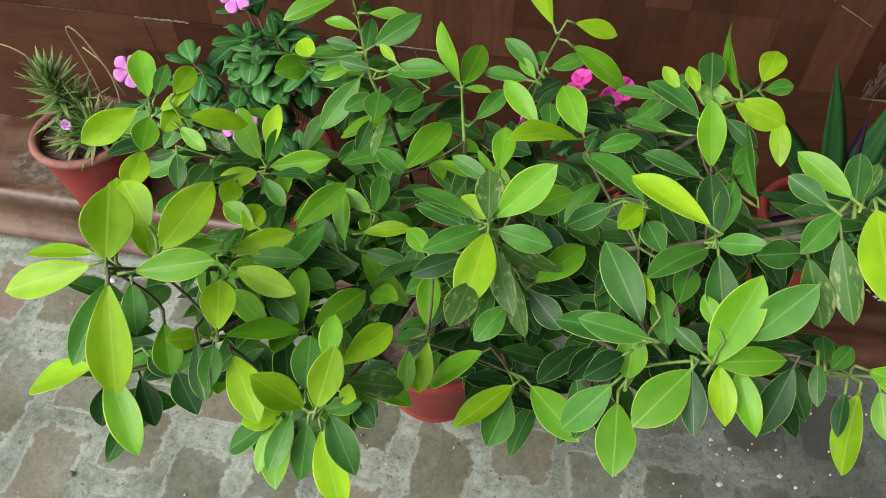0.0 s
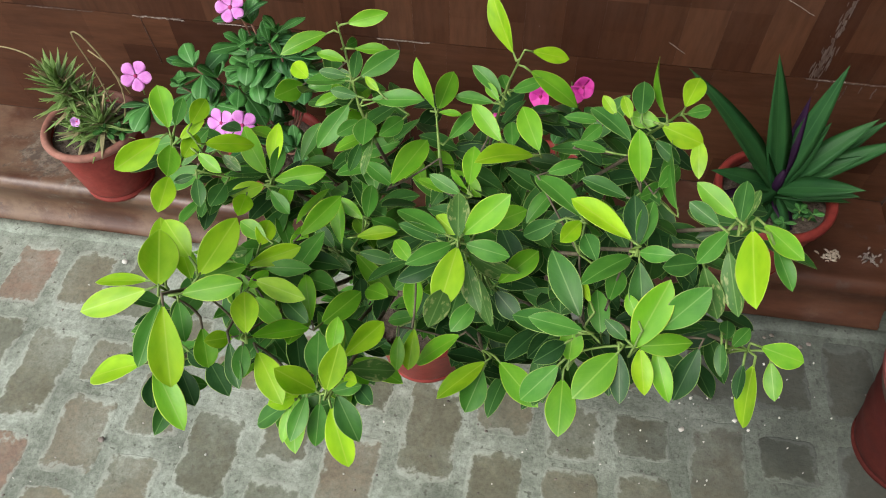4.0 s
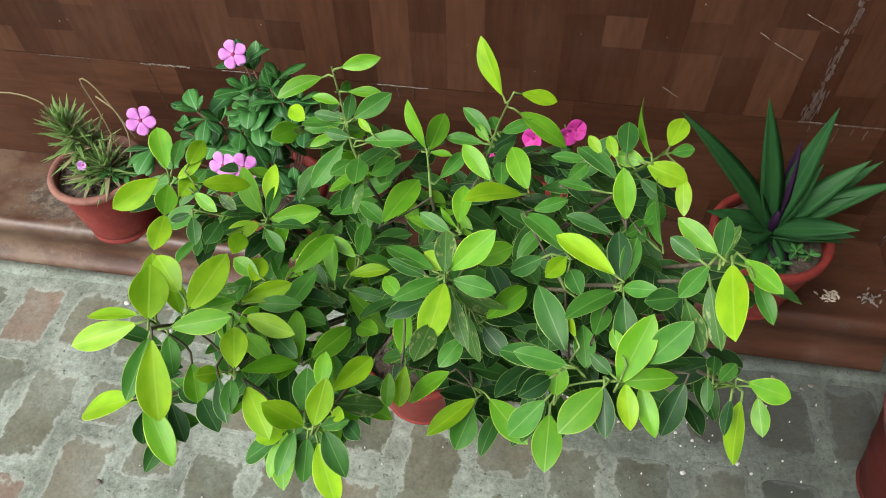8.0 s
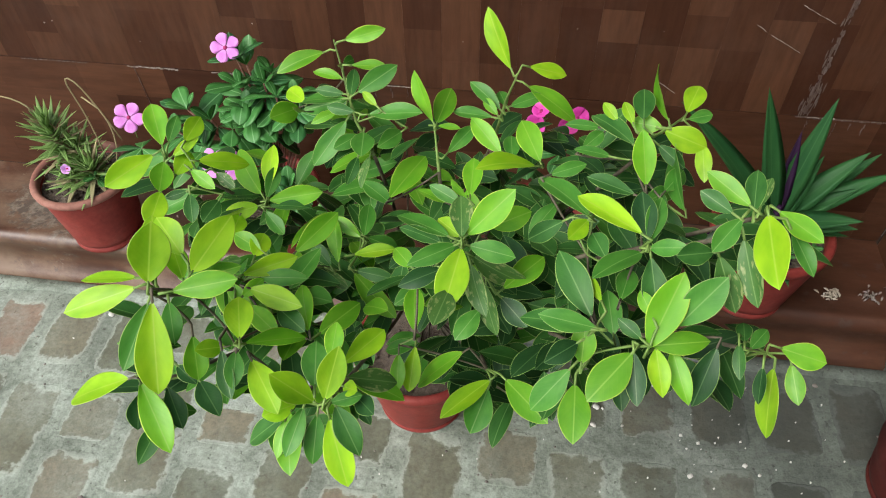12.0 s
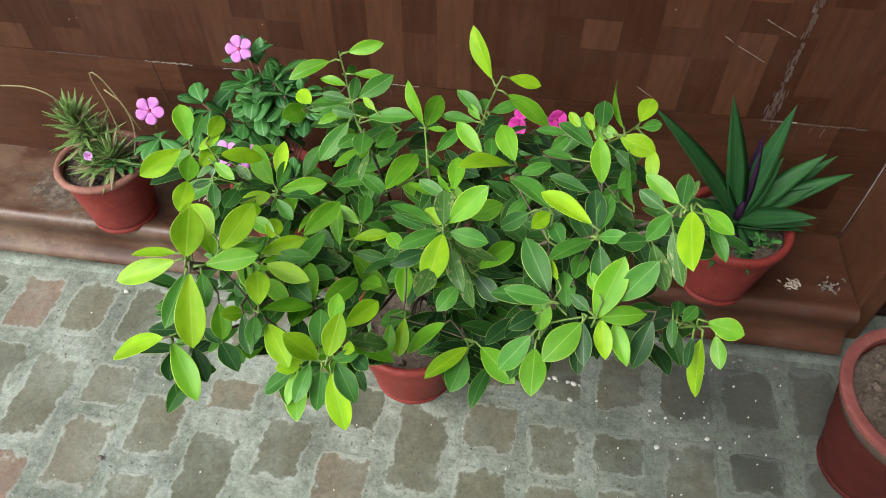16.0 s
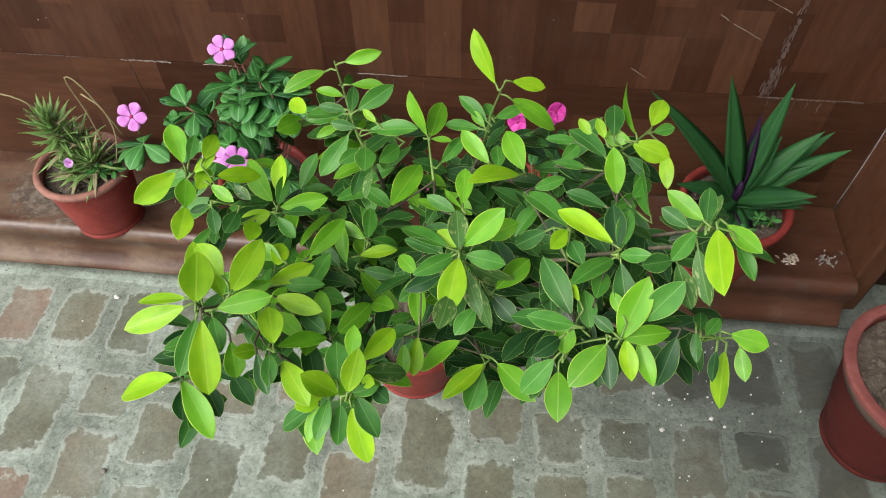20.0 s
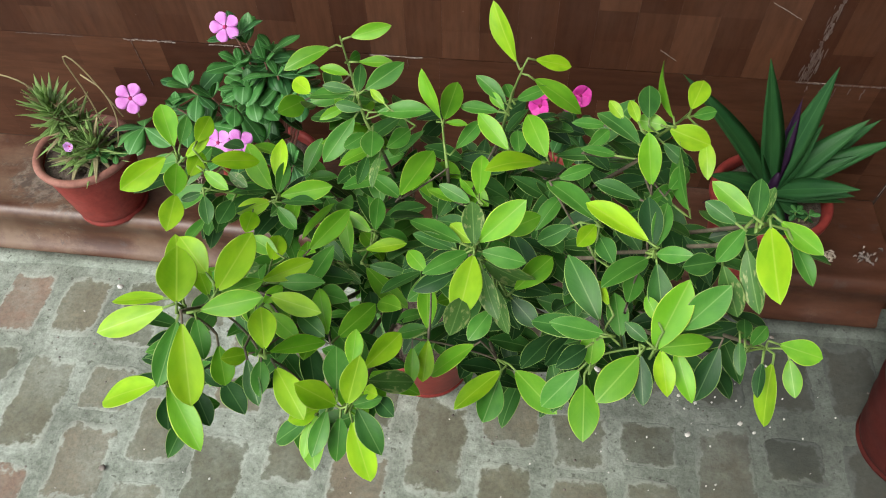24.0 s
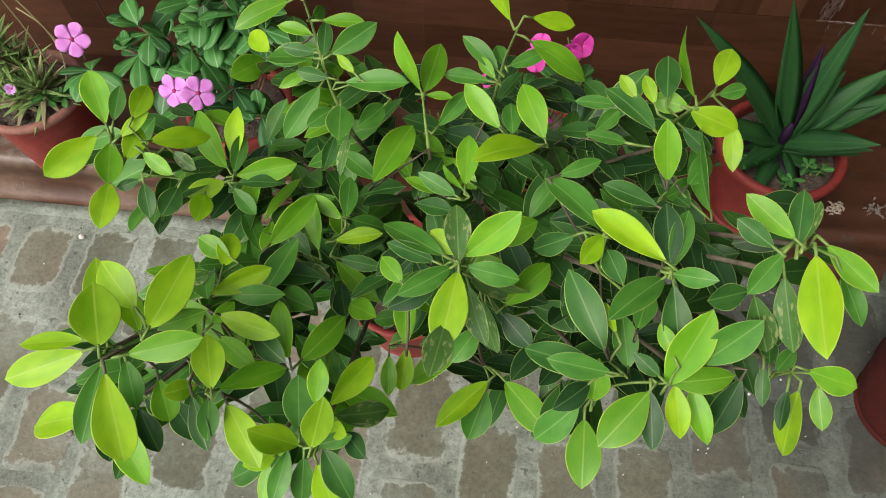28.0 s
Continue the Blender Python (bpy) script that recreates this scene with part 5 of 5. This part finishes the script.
for k in range(3):
    smear("drip", wall, CHALK_DIM, -0.150 + 0.03 * k, 0.399, -0.150 + 0.03 * k, 0.378, 0.005, 50 + k, pieces=3, ragged=0.9)
rnd = random.Random(91)
bm = bmesh.new()
for _ in range(46):
    x, z, s = rnd.uniform(-0.9, 0.84), rnd.uniform(0.42, 0.85), rnd.uniform(0.0006, 0.0018)
    made = bmesh.ops.create_icosphere(bm, subdivisions=1, radius=s)["verts"]
    for v in made:
        v.co = Vector((v.co.x, v.co.y * 0.3 - 0.0038, v.co.z)) + Vector((x, 0, z))
tagged(part("paint_speck", bm, CHALK, wall), "", "", "", "stuff")

# thin pale tube against the jamb, painting in the corner's bright edge
bm = bmesh.new()
tube(bm, bow((0.863, -0.006, 0.420), (0.862, -0.010, 0.135), (0.001, -0.003, 0), 8), 0.0007, 5)
tagged(part("thread", bm, CORNER_GLINT), "thin pale line standing in for the bright edge of the wall corner", "thread")


# ---------- marks and litter on floor and sill ----------
def flat_blob(bm, x, y, z, r, rnd, h=0.0012):
    n = 9
    ring = [(r * rnd.uniform(0.55, 1.15), 2 * math.pi * k / n) for k in range(n)]
    top = [bm.verts.new((x + 0.8 * q * math.cos(a), y + 0.8 * q * math.sin(a), z + h)) for q, a in ring]
    low = [bm.verts.new((x + q * math.cos(a), y + q * math.sin(a), z - 0.002)) for q, a in ring]
    bm.faces.new(top)
    for k in range(n):
        bm.faces.new((low[k], low[(k + 1) % n], top[(k + 1) % n], top[k]))


rnd = random.Random(17)
bm = bmesh.new()
for x, y, r in ((0.481, -0.507, 0.0095), (0.470, -0.430, 0.006), (0.500, -0.442, 0.006), (0.307, -0.390, 0.008), (0.285, -0.392, 0.004), (-0.684, -0.311, 0.011), (-0.364, -0.687, 0.004), (-0.734, -0.378, 0.003), (0.33, -0.395, 0.004), (0.60, -0.49, 0.006), (0.64, -0.35, 0.004), (0.577, -0.474, 0.009), (0.256, -0.382, 0.008), (0.268, -0.388, 0.007), (0.280, -0.385, 0.010), (0.318, -0.392, 0.012), (0.312, -0.430, 0.010), (0.365, -0.425, 0.005)):
    flat_blob(bm, x, y, 0.0014, r * 0.62, rnd)
for _ in range(120):
    x = rnd.gauss(0.48, 0.22) if rnd.random() < 0.8 else rnd.uniform(-0.9, 0.8)
    y = rnd.uniform(-0.95, -0.28)
    flat_blob(bm, x, y, 0.0012, rnd.choice((0.0009, 0.0012, 0.0016, 0.002)), rnd)
tagged(part("paint_splash", bm, SPOT, ground), "", "", "", "stuff")

bm = bmesh.new()
for _ in range(110):
    x, y, s = rnd.uniform(-0.95, 0.85), rnd.uniform(-1.0, -0.25), rnd.uniform(0.0008, 0.003)
    made = bmesh.ops.create_icosphere(bm, subdivisions=1, radius=s)["verts"]
    for v in made:
        v.co = Vector((v.co.x * rnd.uniform(0.8, 1.4), v.co.y, v.co.z * 0.6 + 0.0025)) + Vector((x, y, 0))
for x, y, s in ((-0.562, -0.691, 0.0055), (0.66, -0.285, 0.0040), (0.645, -0.292, 0.003), (0.675, -0.30, 0.0035), (0.712, -0.303, 0.004), (0.729, -0.294, 0.0045)):
    made = bmesh.ops.create_icosphere(bm, subdivisions=2, radius=s)["verts"]
    for v in made:
        v.co = Vector((v.co.x * 1.2, v.co.y, v.co.z * 0.5 + 0.003)) * (1 + 0.15 * noise.noise(v.co * 300)) + Vector((x, y, 0))
tagged(part("pebble", bm, PEBBLE, ground), "", "", "", "stuff")

# fallen magenta petal
me = PETALS[MAGENTA.name]
ob = new("fallen_petal", me)
ob.matrix_basis = turned((0.168, -0.372, 0.004), 40, 6, 10, 0.020, 0.017)
tagged(ob, "single magenta petal lying on the brick floor", "petal")


def litter(at, count, spread, seed, label):
    """Shrivelled flakes of dry leaf in a small heap."""
    rnd = random.Random(seed)
    bm = bmesh.new()
    for _ in range(count):
        p = Vector(at) + Vector((rnd.gauss(0, spread), rnd.gauss(0, spread * 0.55), rnd.uniform(0.001, 0.006)))
        a = rnd.uniform(0, 6.28)
        d = Vector((math.cos(a), math.sin(a), rnd.uniform(-0.2, 0.5))) * rnd.uniform(0.006, 0.016)
        tube(bm, bow(p - d / 2, p + d / 2, (0, 0, rnd.uniform(0.001, 0.005)), 4), [0.0006, 0.0018, 0.0024, 0.0014, 0.0004], 5)
    return tagged(part("leaf_litter", bm, LITTER), label, "litter", "", "stuff")


litter((0.745, -0.158, LEDGE_Z - 0.002), 26, 0.012, 5, "pale shrivelled leaf scraps lying on the brown sill")
dark = litter((0.815, -0.150, LEDGE_Z - 0.002), 22, 0.012, 6, "dark shrivelled leaf scraps at the end of the sill")
dark.data.materials[0] = PEBBLE
litter((-0.56, -0.10, LEDGE_Z - 0.003), 14, 0.03, 8, "few dry scraps lying on the brown sill")

# dry stems and pebbles in the old pot
for k in range(9):
    rr = random.Random(200 + k)
    a, r = rr.uniform(0, 6.28), rr.uniform(0.01, 0.11)
    p = Vector((0.892 + r * math.cos(a), -0.478 + r * math.sin(a), 0.217))
    b2 = rr.uniform(0, 6.28)
    bm = bmesh.new()
    tube(bm, bow(p, p + Vector((math.cos(b2), math.sin(b2), 0.08)) * rr.uniform(0.015, 0.045), (0, 0, 0.004), 4), [0.0012, 0.0013, 0.0012, 0.001, 0.0006], 5)
    part("dry_twig", bm, LITTER, old_pot)

# ---------- wall blocks and floor bricks ----------
JOINT_Z = 0.406


def block_mesh(name, w, h, d, mat, bev=0.0003):
    bm = bmesh.new()
    box(bm, (-w / 2, -d, -h / 2), (w / 2, 0.0, h / 2), bev)
    return mesh_of(name, bm, mat, False)


def lay(name, me, parent, at, rot=0.0):
    ob = new(name, me)
    ob.parent = parent
    ob.matrix_parent_inverse = Matrix.Identity(4)
    ob.matrix_basis = Matrix.Translation(at) @ Matrix.Rotation(rot, 4, "Z")
    return ob


rnd = random.Random(11)
# lower band: long boards, below the pale joint
long_meshes = [block_mesh("tile", w + 0.0019, 0.0729, 0.0025, WALL_LONG, 0.00012) for w in (0.118, 0.178, 0.238)]
z = JOINT_Z - 0.0015 - 0.036
row = 0
while z > LEDGE_Z - 0.02:
    x = -1.35 + 0.06 * rnd.randint(-2, 0)
    while x < LEDGE_END - 0.002:
        k = rnd.choice((0, 1, 2, 2))
        w = (0.12, 0.18, 0.24)[k]
        if x + w > LEDGE_END:
            # cut board against the jamb
            w = LEDGE_END - x
            lay("tile", block_mesh("tile", w - 0.0005, 0.0727, 0.0025, WALL_LONG), wall, (x + w / 2, -0.0, z))
            break
        lay("tile", long_meshes[k], wall, (x + w / 2, -0.0, z))
        x += w
    z -= 0.073
    row += 1
# upper field: upright blocks in stepped columns
up_meshes = [block_mesh("tile", 0.0664, h, 0.0025, WALL_UP, 0.00012) for h in (0.0599, 0.1199, 0.1799)]
for col in range(33):
    x = -1.32 + col * 0.0665
    z = JOINT_Z + 0.002
    first = True
    while z < 0.92:
        k = (col + int(z * 20)) % 3 if not first else (col * 2) % 3
        k = rnd.choice((0, 1, 2)) if rnd.random() < 0.4 else k
        h = (0.06, 0.12, 0.18)[k]
        lay("tile", up_meshes[k], wall, (x, -0.0, z + h / 2 - 0.001))
        z += h
        first = False

# paving bricks: columns run towards the wall; where each brick starts and ends, in mm from the wall
COURSES = {
    -4: (290, 450, 470, 600, 630, 800), -3: (290, 440, 483, 673, 700, 880), -2: (292, 445, 490, 583, 608, 760), -1: (290, 385, 412, 512, 538, 675),
    0: (290, 450, 489, 560, 605, 760), 1: (290, 385, 412, 527, 555, 682), 2: (290, 430, 460, 566, 607, 750), 3: (290, 455, 482, 672, 700, 800),
    4: (290, 432, 464, 567, 598, 740), 5: (295, 436, 489, 596, 612, 750), 6: (300, 449, 490, 577, 598, 740), 7: (300, 450, 479, 650, 680, 790),
    8: (308, 440, 496, 576, 600, 750), 9: (283, 448, 490, 650, 680, 800),
}
PITCH_X = 0.1285
brick_cache = {}


def brick_mesh(length, variant):
    """A worn brick with a flat top and crumbled, rounded edges."""
    key = round(length / 0.012), variant
    if key not in brick_cache:
        k = 3 * key[0] + variant
        bm = bmesh.new()
        w, l = 0.099 + 0.004 * variant, key[0] * 0.012
        sides = 40
        pts = []
        for i in range(sides):
            a = 2 * math.pi * (i + 0.5) / sides
            c, s = math.cos(a), math.sin(a)
            reach = 1.0 / (abs(c) ** 8 + abs(s) ** 8) ** (1 / 8)
            ex, ey = c * reach, s * reach
            j = 1 + 0.08 * noise.noise((ex * 1.6 + k * 7, ey * 2.4, k)) + 0.08 * noise.noise((ex * 7, ey * 9 + k * 5, k))
            pts.append((ex * w / 2 * j, ey * l / 2 * (1 + 0.5 * (j - 1))))
        top = [bm.verts.new((x * 0.93, y * 0.96, 0.0)) for x, y in pts]
        mid = [bm.verts.new((x, y, -0.0006)) for x, y in pts]
        low = [bm.verts.new((x, y, -0.03)) for x, y in pts]
        bm.faces.new(top)
        for i in range(sides):
            j = (i + 1) % sides
            bm.faces.new((top[i], mid[i], mid[j], top[j]))
            bm.faces.new((mid[i], low[i], low[j], mid[j]))
        brick_cache[key] = mesh_of("brick", bm, BRICK, False)
    return brick_cache[key]


for col in range(-11, 12):
    x = -0.358 + col * PITCH_X
    line = list(COURSES.get(col, ()))
    while not line or line[-1] < 1700:
        start = (line[-1] if line else 262) + rnd.randint(22, 34)
        line += [start, start + rnd.choice((100, 130, 150, 190, 190))]
    for y0, y1 in zip(line[::2], line[1::2]):
        y = -(y0 + y1) / 2000
        lay("brick", brick_mesh((y1 - y0) / 1000, rnd.randint(0, 2)), ground, (x + rnd.uniform(-0.004, 0.004), y, -0.0018 + rnd.uniform(-0.0001, 0.0004)), rnd.uniform(-0.025, 0.025))
